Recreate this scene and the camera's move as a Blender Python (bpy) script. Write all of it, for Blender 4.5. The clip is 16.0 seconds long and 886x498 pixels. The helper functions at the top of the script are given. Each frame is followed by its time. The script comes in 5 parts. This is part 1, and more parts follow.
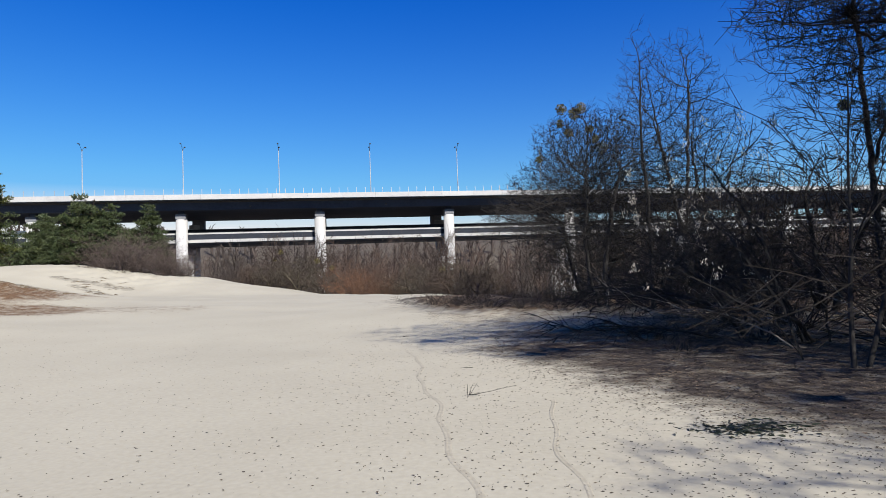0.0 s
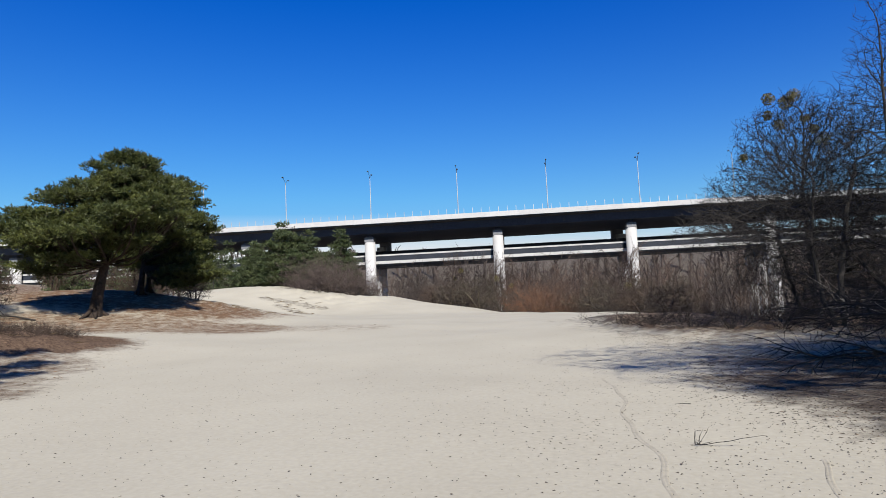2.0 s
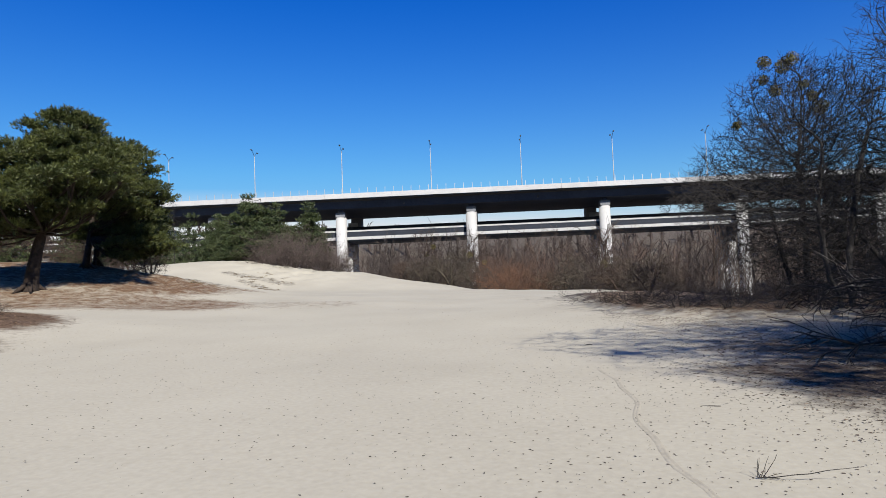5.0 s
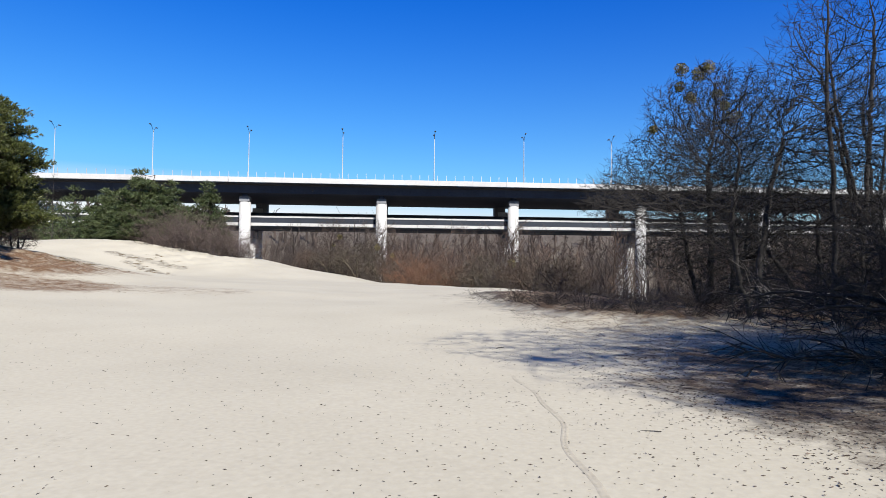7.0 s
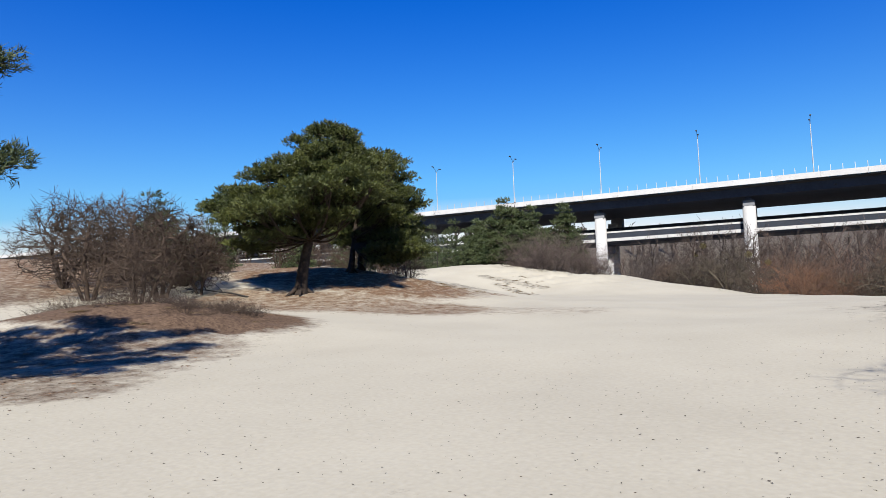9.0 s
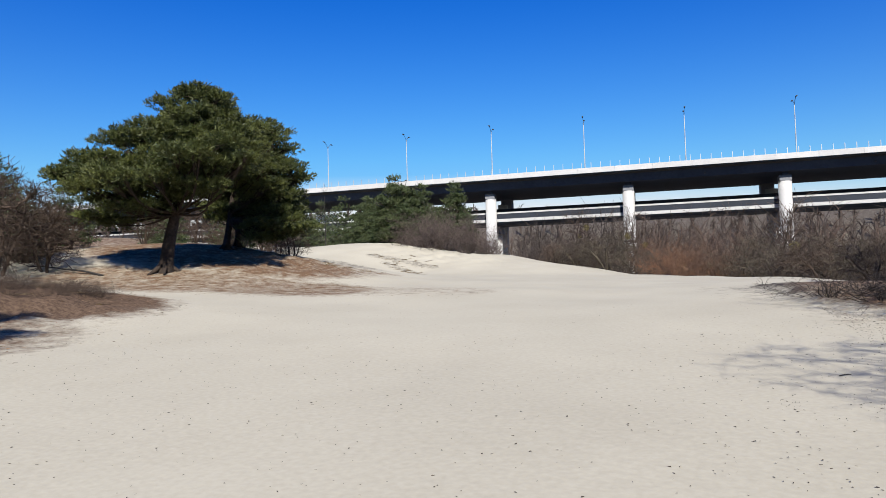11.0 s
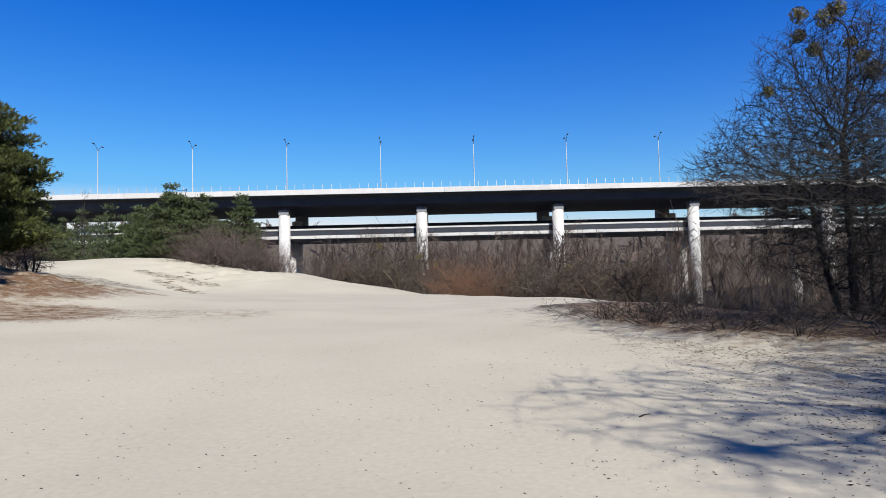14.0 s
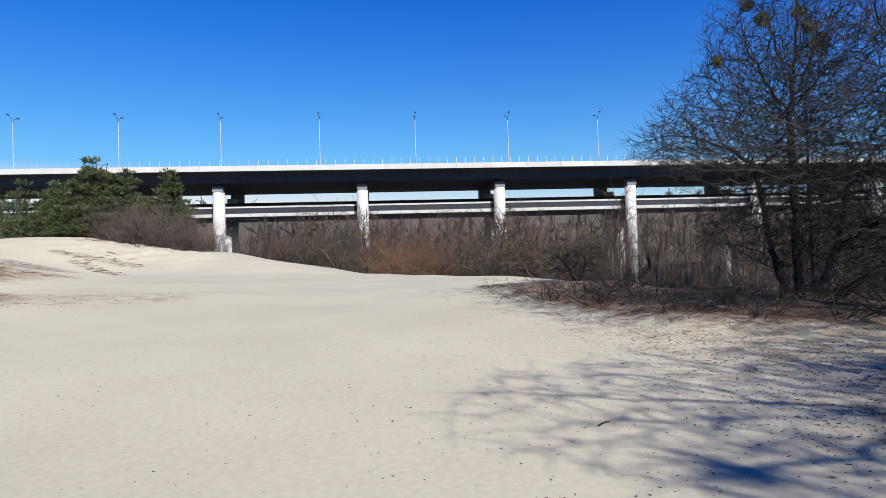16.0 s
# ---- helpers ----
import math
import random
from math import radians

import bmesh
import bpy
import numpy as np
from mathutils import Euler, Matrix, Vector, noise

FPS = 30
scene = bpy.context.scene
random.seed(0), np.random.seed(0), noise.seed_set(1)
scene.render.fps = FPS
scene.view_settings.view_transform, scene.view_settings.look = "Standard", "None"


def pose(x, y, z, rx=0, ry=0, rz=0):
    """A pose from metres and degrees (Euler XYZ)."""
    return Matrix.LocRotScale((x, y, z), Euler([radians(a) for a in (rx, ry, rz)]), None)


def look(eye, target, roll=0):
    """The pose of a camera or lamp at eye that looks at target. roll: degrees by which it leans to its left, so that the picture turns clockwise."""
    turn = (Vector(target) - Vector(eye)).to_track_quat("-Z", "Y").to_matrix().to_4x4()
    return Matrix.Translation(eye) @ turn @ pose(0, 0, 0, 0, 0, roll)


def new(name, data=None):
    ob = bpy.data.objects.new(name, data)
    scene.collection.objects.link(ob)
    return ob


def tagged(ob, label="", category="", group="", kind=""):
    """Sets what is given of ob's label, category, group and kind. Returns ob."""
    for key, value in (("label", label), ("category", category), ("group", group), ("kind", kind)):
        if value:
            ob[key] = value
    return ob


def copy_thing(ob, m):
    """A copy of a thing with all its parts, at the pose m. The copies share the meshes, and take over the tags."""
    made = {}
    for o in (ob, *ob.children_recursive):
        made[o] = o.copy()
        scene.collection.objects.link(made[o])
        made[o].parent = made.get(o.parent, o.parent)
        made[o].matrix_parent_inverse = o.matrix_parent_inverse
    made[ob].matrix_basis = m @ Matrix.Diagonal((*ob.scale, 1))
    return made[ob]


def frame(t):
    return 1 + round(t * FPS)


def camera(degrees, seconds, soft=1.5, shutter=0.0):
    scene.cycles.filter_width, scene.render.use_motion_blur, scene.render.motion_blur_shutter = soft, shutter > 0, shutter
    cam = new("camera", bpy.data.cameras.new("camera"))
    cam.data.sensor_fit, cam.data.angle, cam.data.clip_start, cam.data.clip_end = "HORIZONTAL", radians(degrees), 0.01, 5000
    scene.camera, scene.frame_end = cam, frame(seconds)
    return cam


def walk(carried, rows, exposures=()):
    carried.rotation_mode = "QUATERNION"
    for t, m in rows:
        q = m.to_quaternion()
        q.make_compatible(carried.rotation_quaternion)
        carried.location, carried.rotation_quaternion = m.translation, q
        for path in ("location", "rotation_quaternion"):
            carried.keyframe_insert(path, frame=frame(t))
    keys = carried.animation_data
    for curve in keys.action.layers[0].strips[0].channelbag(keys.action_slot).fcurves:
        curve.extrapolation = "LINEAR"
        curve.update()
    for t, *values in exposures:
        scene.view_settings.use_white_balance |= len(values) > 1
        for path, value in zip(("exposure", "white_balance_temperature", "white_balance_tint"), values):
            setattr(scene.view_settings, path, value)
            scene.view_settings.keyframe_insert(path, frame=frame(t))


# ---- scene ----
cam = camera(69.5, 16.0, soft=0.5)
# seconds, x, y, z, yaw, pitch, roll
ROWS = [
    (0.0, -0.039, 0.045, 1.462, -3.10, 3.04, -2.22),
    (0.5, -0.087, 0.376, 1.465, -3.49, 3.71, -0.81),
    (1.0, -0.150, 0.698, 1.459, 0.04, 3.16, -1.86),
    (1.5, -0.188, 1.018, 1.465, 6.95, 5.85, -1.91),
    (2.0, -0.262, 1.345, 1.479, 12.71, 5.29, -2.64),
    (2.5, -0.358, 1.669, 1.484, 19.93, 4.75, -2.33),
    (3.0, -0.411, 1.993, 1.478, 21.91, 7.00, -1.61),
    (3.5, -0.465, 2.324, 1.475, 16.07, 6.35, -1.22),
    (4.0, -0.514, 2.647, 1.471, 12.37, 4.23, 0.29),
    (4.2, -0.534, 2.776, 1.469, 12.09, 3.72, -0.94),
    (6.3, -0.681, 4.157, 1.400, 4.67, 2.74, -0.14),
    (6.5, -0.695, 4.296, 1.400, 2.86, 3.67, 0.35),
    (7.0, -0.730, 4.643, 1.399, 2.17, 2.52, 0.47),
    (7.5, -0.767, 4.986, 1.402, 4.93, 4.12, -0.02),
    (8.0, -0.838, 5.299, 1.429, 13.48, 4.26, -1.40),
    (8.5, -0.932, 5.598, 1.456, 25.28, 6.31, -1.55),
    (8.7, -0.970, 5.718, 1.467, 29.70, 4.86, -1.95),
    (9.7, -1.110, 6.320, 1.487, 35.60, 4.30, -1.90),
    (10.8, -1.284, 6.970, 1.501, 28.85, 3.12, -2.07),
    (11.0, -1.306, 7.095, 1.499, 24.00, 2.08, -1.69),
    (11.5, -1.360, 7.408, 1.493, 12.13, 2.53, -0.27),
    (12.0, -1.366, 7.736, 1.497, 3.30, -0.54, -1.66),
    (12.5, -1.322, 8.054, 1.505, -0.11, 2.03, -0.92),
    (13.0, -1.366, 8.380, 1.510, -2.78, 2.83, -0.07),
    (13.5, -1.430, 8.690, 1.526, 0.52, 1.85, -2.11),
    (14.0, -1.440, 8.977, 1.529, 5.83, 3.28, -1.37),
    (14.5, -1.439, 9.267, 1.532, 10.24, 2.23, -1.70),
    (15.0, -1.415, 9.588, 1.547, -3.62, 2.03, -1.21),
    (15.5, -1.382, 9.899, 1.549, -5.14, 2.72, -1.73),
    (16.0, -1.364, 10.220, 1.567, 0.71, 1.19, -1.75),
]
walk(cam, [(t, pose(x, y, z, 90 + pitch, 0, yaw) @ pose(0, 0, 0, 0, 0, roll)) for t, x, y, z, yaw, pitch, roll in ROWS],
     exposures=[(0.0, 0.83), (2.5, 0.77), (4.0, 0.70), (6.5, 1.00), (7.0, 1.05), (8.5, 1.00), (11.0, 0.90), (12.0, 0.97), (13.0, 1.03), (14.0, 0.87), (15.0, 0.70), (15.5, 0.88), (16.0, 0.90)])

# ---- sky and sun ----
SUN_AZ, SUN_EL = 28.0, 37.0  # light travels SUN_AZ degrees left of +y
world = bpy.data.worlds.new("sky")
scene.world = world
world.use_nodes = True
wn = world.node_tree
sky = wn.nodes.new("ShaderNodeTexSky")
sky.sky_type = "NISHITA"
sky.sun_disc = False
sky.sun_elevation = radians(SUN_EL)
sky.sun_rotation = radians(180 - SUN_AZ)
sky.altitude = 400
sky.air_density, sky.dust_density, sky.ozone_density = 1.0, 0.02, 3.0
deep = wn.nodes.new("ShaderNodeHueSaturation")
grey = wn.nodes.new("ShaderNodeRGBToBW")
glare = wn.nodes.new("ShaderNodeMapRange")  # the sky pales where it is brightest, round the sun
glare.inputs[1].default_value, glare.inputs[2].default_value = 5.5, 7.5
glare.inputs[3].default_value, glare.inputs[4].default_value = 1.43, 0.15
wn.links.new(sky.outputs[0], grey.inputs[0])
wn.links.new(grey.outputs[0], glare.inputs[0])
wn.links.new(glare.outputs[0], deep.inputs["Saturation"])
fade = wn.nodes.new("ShaderNodeMapRange")
fade.inputs[1].default_value, fade.inputs[2].default_value = 2.0, 7.0
fade.inputs[3].default_value, fade.inputs[4].default_value = 1.36, 0.8
wn.links.new(grey.outputs[0], fade.inputs[0])
wn.links.new(fade.outputs[0], deep.inputs["Value"])
tint = wn.nodes.new("ShaderNodeMapRange")
tint.inputs[1].default_value, tint.inputs[2].default_value = 2.0, 5.0
tint.inputs[3].default_value, tint.inputs[4].default_value = 0.524, 0.501
wn.links.new(grey.outputs[0], tint.inputs[0])
wn.links.new(tint.outputs[0], deep.inputs["Hue"])
wn.links.new(sky.outputs[0], deep.inputs["Color"])
wn.links.new(deep.outputs[0], wn.nodes["Background"].inputs[0])
wn.nodes["Background"].inputs[1].default_value = 0.0645
sun_data = bpy.data.lights.new("sun", "SUN")
sun_data.energy, sun_data.angle, sun_data.color = 5.0, radians(0.53), (1.0, 0.955, 0.88)
sun = new("sun", sun_data)
ce, se = math.cos(radians(SUN_EL)), math.sin(radians(SUN_EL))
sun.matrix_world = look((0, 0, 60), (-math.sin(radians(SUN_AZ)) * ce, math.cos(radians(SUN_AZ)) * ce, 60 - se))
scene.view_settings.exposure = 0.0


# ---- materials ----
def noisy(name, c1, c2, big=0.5, fine=8.0, rough=0.8, bump=0.2, reach=0.02, island=0.0, objects=0.0, metal=0.0):
    """Two colours mixed by noise at two scales, with relief; island and objects vary the brightness piece by piece."""
    m = bpy.data.materials.new(name)
    m.use_nodes = True
    n, l = m.node_tree.nodes, m.node_tree.links
    b = n["Principled BSDF"]
    b.inputs["Roughness"].default_value, b.inputs["Metallic"].default_value = rough, metal
    b.inputs["Specular IOR Level"].default_value = 0.3
    geo = n.new("ShaderNodeNewGeometry")
    a = n.new("ShaderNodeTexNoise")
    a.inputs["Scale"].default_value, a.inputs["Detail"].default_value = big, 5
    f = n.new("ShaderNodeTexNoise")
    f.inputs["Scale"].default_value, f.inputs["Detail"].default_value = fine, 3
    for t in (a, f):
        l.new(geo.outputs["Position"], t.inputs["Vector"])
    add = n.new("ShaderNodeMath")
    add.operation = "ADD"
    l.new(a.outputs[0], add.inputs[0]), l.new(f.outputs[0], add.inputs[1])
    ramp = n.new("ShaderNodeMapRange")
    ramp.inputs[1].default_value, ramp.inputs[2].default_value = 0.7, 1.3
    l.new(add.outputs[0], ramp.inputs[0])
    mix = n.new("ShaderNodeMix")
    mix.data_type = "RGBA"
    mix.inputs[6].default_value, mix.inputs[7].default_value = (*c1, 1), (*c2, 1)
    l.new(ramp.outputs[0], mix.inputs[0])
    out = mix.outputs[2]
    for amount, socket in ((island, geo.outputs["Random Per Island"]), (objects, None)):
        if amount:
            if socket is None:
                socket = n.new("ShaderNodeObjectInfo").outputs["Random"]
            r = n.new("ShaderNodeMapRange")
            r.inputs[3].default_value, r.inputs[4].default_value = 1 - amount, 1 + amount
            l.new(socket, r.inputs[0])
            h = n.new("ShaderNodeHueSaturation")
            l.new(r.outputs[0], h.inputs["Value"])
            l.new(out, h.inputs["Color"])
            out = h.outputs[0]
    l.new(out, b.inputs["Base Color"])
    if bump:
        bn = n.new("ShaderNodeBump")
        bn.inputs["Strength"].default_value, bn.inputs["Distance"].default_value = bump, reach
        l.new(f.outputs[0], bn.inputs["Height"])
        l.new(bn.outputs[0], b.inputs["Normal"])
    return m


def ground_material():
    """Pale sand; where the mesh attribute 'litter' is high, leaf litter and dry grass soil."""
    m = noisy("sand_and_litter", (0.315, 0.291, 0.229), (0.368, 0.342, 0.271), 0.35, 17.0, 0.95, 0.12, 0.02)
    n, l = m.node_tree.nodes, m.node_tree.links
    b = n["Principled BSDF"]
    b.inputs["Specular IOR Level"].default_value = 0.1
    sand = b.inputs["Base Color"].links[0].from_socket
    geo = n.new("ShaderNodeNewGeometry")
    att = n.new("ShaderNodeAttribute")
    att.attribute_name = "litter"
    spots = n.new("ShaderNodeTexNoise")
    spots.inputs["Scale"].default_value, spots.inputs["Detail"].default_value, spots.inputs["Roughness"].default_value = 2.2, 9, 0.74
    l.new(geo.outputs["Position"], spots.inputs["Vector"])
    wide = n.new("ShaderNodeMapRange")
    wide.clamp = False
    wide.inputs[1].default_value, wide.inputs[2].default_value = 0.24, 0.76
    l.new(spots.outputs[0], wide.inputs[0])
    add = n.new("ShaderNodeMath")
    add.operation = "ADD"
    l.new(att.outputs["Fac"], add.inputs[0]), l.new(wide.outputs[0], add.inputs[1])
    edge = n.new("ShaderNodeMapRange")
    edge.inputs[1].default_value, edge.inputs[2].default_value = 0.80, 1.42
    l.new(add.outputs[0], edge.inputs[0])
    leaf = n.new("ShaderNodeTexNoise")
    leaf.inputs["Scale"].default_value, leaf.inputs["Detail"].default_value, leaf.inputs["Roughness"].default_value = 8.0, 9, 0.85
    l.new(geo.outputs["Position"], leaf.inputs["Vector"])
    ramp = n.new("ShaderNodeValToRGB")
    e = ramp.color_ramp.elements
    e[0].position, e[0].color = 0.40, (0.018, 0.015, 0.013, 1)
    e[1].position, e[1].color = 0.68, (0.13, 0.105, 0.082, 1)
    mid = e.new(0.5)
    mid.color = (0.052, 0.042, 0.034, 1)
    l.new(leaf.outputs[0], ramp.inputs[0])
    warm = n.new("ShaderNodeValToRGB")
    w = warm.color_ramp.elements
    w[0].position, w[0].color = 0.36, (0.0478, 0.026, 0.0142, 1)
    w[1].position, w[1].color = 0.66, (0.199, 0.125, 0.0743, 1)
    l.new(leaf.outputs[0], warm.inputs[0])
    kind = n.new("ShaderNodeAttribute")
    kind.attribute_name = "needles"
    which = n.new("ShaderNodeMix")
    which.data_type = "RGBA"
    l.new(kind.outputs["Fac"], which.inputs[0])
    l.new(ramp.outputs[0], which.inputs[6]), l.new(warm.outputs[0], which.inputs[7])
    mix = n.new("ShaderNodeMix")
    mix.data_type = "RGBA"
    l.new(edge.outputs[0], mix.inputs[0])
    l.new(sand, mix.inputs[6]), l.new(which.outputs[2], mix.inputs[7])
    l.new(mix.outputs[2], b.inputs["Base Color"])
    return m


SAND = ground_material()
CONCRETE_WHITE = noisy("white_concrete", (0.335, 0.335, 0.335), (0.405, 0.4, 0.39), 0.4, 3.0, 0.8, 0.1, 0.02, objects=0.05)
CONCRETE_GREY_SHADE = noisy("shaded_grey_concrete", (0.116, 0.121, 0.134), (0.162, 0.167, 0.179), 0.3, 3.0, 0.85, 0.15)
# The shade under the decks is put into this dark blue.
CONCRETE_SHADED = noisy("shaded_blue_concrete", (0.028, 0.04, 0.068), (0.045, 0.06, 0.095), 0.2, 2.0, 0.7, 0.1)
ASPHALT = noisy("asphalt", (0.045, 0.045, 0.05), (0.06, 0.06, 0.065), 0.4, 9.0, 0.9, 0.2)
BARRIER = noisy("dark_barrier_panel", (0.011, 0.0145, 0.022), (0.019, 0.024, 0.035), 0.3, 3.0, 0.75, 0.1)
GALVANIZED = noisy("galvanized_steel", (0.318, 0.329, 0.346), (0.393, 0.405, 0.416), 1.0, 9.0, 0.45, 0.05, metal=0.3)
LAMP_DARK = noisy("dark_lamp_metal", (0.03, 0.03, 0.035), (0.05, 0.05, 0.055), 1.0, 9.0, 0.5, 0.05)
PINE_BARK = noisy("pine_bark", (0.012, 0.009, 0.007), (0.04, 0.027, 0.019), 2.5, 11.0, 0.9, 0.8, 0.05)
NEEDLES = noisy("pine_needles", (0.018, 0.028, 0.008), (0.072, 0.08, 0.017), 0.7, 4.0, 0.55, 0.0, island=0.35)
NEEDLES_DARK = noisy("young_pine_needles", (0.023, 0.038, 0.014), (0.058, 0.07, 0.025), 0.7, 4.0, 0.55, 0.0, island=0.3)
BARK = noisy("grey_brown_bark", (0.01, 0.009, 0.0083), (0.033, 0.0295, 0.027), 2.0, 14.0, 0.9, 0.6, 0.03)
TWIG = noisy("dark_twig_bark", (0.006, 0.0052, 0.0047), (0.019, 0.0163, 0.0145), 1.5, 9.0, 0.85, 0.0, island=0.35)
# Paler bark for the leaning stems: the sun on them is put into it.
BARK_SUNLIT = noisy("grey_sunlit_bark", (0.036, 0.032, 0.027), (0.092, 0.081, 0.069), 2.0, 12.0, 0.85, 0.3)
SEEDS = noisy("pale_dry_seeds", (0.42, 0.37, 0.30), (0.6, 0.54, 0.45), 2.0, 12.0, 0.85, 0.0, island=0.3)
TWIG_PALE = noisy("pale_dead_bark", (0.141, 0.125, 0.109), (0.217, 0.196, 0.167), 2.0, 12.0, 0.85, 0.3)
SHRUB_BROWN = noisy("brown_shrub_twigs", (0.032, 0.0215, 0.016), (0.063, 0.0435, 0.033), 0.4, 5.0, 0.85, 0.0, island=0.35, objects=0.4)
SHRUB_RED = noisy("reddish_shrub_twigs", (0.062, 0.0325, 0.0191), (0.105, 0.0597, 0.0372), 0.4, 5.0, 0.85, 0.0, island=0.3)
SHRUB_ORANGE = noisy("orange_red_twigs", (0.092, 0.042, 0.022), (0.16, 0.077, 0.04), 0.4, 5.0, 0.85, 0.0, island=0.35)
# Darker than the sand around it: stands for the shadow in the rut.
RUT = noisy("rut_shadow_sand", (0.26, 0.237, 0.184), (0.34, 0.312, 0.245), 3.0, 16.0, 0.95, 0.4, 0.02)
SHRUB_GREY = noisy("grey_shrub_twigs", (0.0278, 0.0213, 0.018), (0.0512, 0.0401, 0.0348), 0.4, 5.0, 0.85, 0.0, island=0.35, objects=0.4)
MISTLETOE = noisy("mistletoe_leaves", (0.065, 0.056, 0.014), (0.135, 0.11, 0.026), 2.0, 8.0, 0.6, 0.0, island=0.3)
WOODS = noisy("far_bare_woods", (0.036, 0.027, 0.0225), (0.07, 0.055, 0.048), 0.05, 0.6, 0.9, 0.0, island=0.45)
DEBRIS = noisy("dead_leaf_bits", (0.02, 0.017, 0.014), (0.08, 0.06, 0.045), 3.0, 20.0, 0.9, 0.0, island=0.5)
DRY_GRASS = noisy("dry_grass", (0.12, 0.085, 0.048), (0.2, 0.148, 0.085), 1.5, 9.0, 0.9, 0.0, island=0.35)
IVY = noisy("dark_green_leaves", (0.006, 0.0085, 0.005), (0.02, 0.026, 0.013), 2.0, 9.0, 0.5, 0.0, island=0.5)


# ---- mesh helpers ----
def mesh_of(name, verts, faces, material, smooth=False):
    me = bpy.data.meshes.new(name)
    me.from_pydata([tuple(v) for v in verts], [], faces)
    me.materials.append(material)
    if smooth:
        me.polygons.foreach_set("use_smooth", [True] * len(me.polygons))
    me.update()
    return me


def from_bm(name, bm, material):
    me = bpy.data.meshes.new(name)
    bm.to_mesh(me)
    bm.free()
    me.materials.append(material)
    return me


def part(name, me, parent, label=""):
    """Links a mesh as one object under a thing or a part."""
    ob = new(name, me)
    ob.parent = parent
    if label:
        ob["label"] = label
    return ob


def box(x0, x1, y0, y1, z0, z1, bevel=0.0):
    bm = bmesh.new()
    bmesh.ops.create_cube(bm, size=1)
    for v in bm.verts:
        v.co = Vector(((x0 + x1) / 2 + v.co.x * (x1 - x0), (y0 + y1) / 2 + v.co.y * (y1 - y0), (z0 + z1) / 2 + v.co.z * (z1 - z0)))
    if bevel:
        bmesh.ops.bevel(bm, geom=bm.edges[:], offset=bevel, segments=2, affect="EDGES")
    return bm


class Tubes:
    """Collects tapered tubes along polylines into one mesh."""

    def __init__(self):
        self.v, self.f = [], []

    def add(self, pts, radii, sides=3):
        base, n = len(self.v), len(pts)
        for i, p in enumerate(pts):
            d = (pts[min(i + 1, n - 1)] - pts[max(i - 1, 0)])
            d = d.normalized() if d.length > 1e-9 else Vector((0, 0, 1))
            u = d.cross(Vector((0.31, 0.17, 0.93) if abs(d.z) < 0.9 else (1, 0, 0))).normalized()
            w = d.cross(u)
            for k in range(sides):
                a = 2 * math.pi * k / sides
                self.v.append(p + (u * math.cos(a) + w * math.sin(a)) * radii[i])
        for i in range(n - 1):
            for k in range(sides):
                k2 = (k + 1) % sides
                self.f.append((base + i * sides + k, base + i * sides + k2, base + (i + 1) * sides + k2, base + (i + 1) * sides + k))

    def mesh(self, name, material, smooth=False):
        return mesh_of(name, self.v, self.f, material, smooth)


def bent(rng, p, d, length, n, wander, lift):
    """A wandering polyline from p along d."""
    pts, d = [p.copy()], d.normalized()
    for _ in range(n):
        d = (d + Vector((rng.gauss(0, wander), rng.gauss(0, wander), rng.gauss(0, wander) + lift))).normalized()
        pts.append(pts[-1] + d * (length / n))
    return pts, d


def aside(rng, d, angle):
    """A direction turned from d by about angle, at a random side."""
    r = Vector((rng.gauss(0, 1), rng.gauss(0, 1), rng.gauss(0, 1)))
    r = (r - d * r.dot(d)).normalized()
    a = angle * rng.uniform(0.7, 1.3)
    return (d * math.cos(a) + r * math.sin(a)).normalized()


def grow(rng, wood, twigs, p, d, length, r, level, spec, tips, bare=0.3, thin=0.006):
    """A branch and, level by level, its side branches. spec: rows of (children, length ratio, angle, wander, lift, segments)."""
    kids, ratio, angle, wander, lift, segs = spec[level]
    pts, end = bent(rng, p, d, length, segs, wander, lift)
    last = level == len(spec) - 1
    radii = [max(r * (1 - 0.75 * i / segs), thin) for i in range(segs + 1)]
    (wood if level < 2 else twigs).add(pts, radii, 7 if level == 0 else 5 if level == 1 else 3)
    if last:
        tips.append(pts[-1])
        return
    for k in range(kids):
        s = (0.25 + 0.75 * (k + rng.random()) / kids) if level else (bare + (1 - bare) * (k + rng.random()) / kids)
        i = min(int(s * segs), segs - 1)
        q = pts[i].lerp(pts[i + 1], s * segs - i)
        way = (pts[i + 1] - pts[i]).normalized()
        grow(rng, wood, twigs, q, aside(rng, way, angle), length * ratio * (1.15 - 0.55 * s) * rng.uniform(0.75, 1.2), max(radii[i] * 0.55, thin), level + 1, spec, tips, bare, thin)


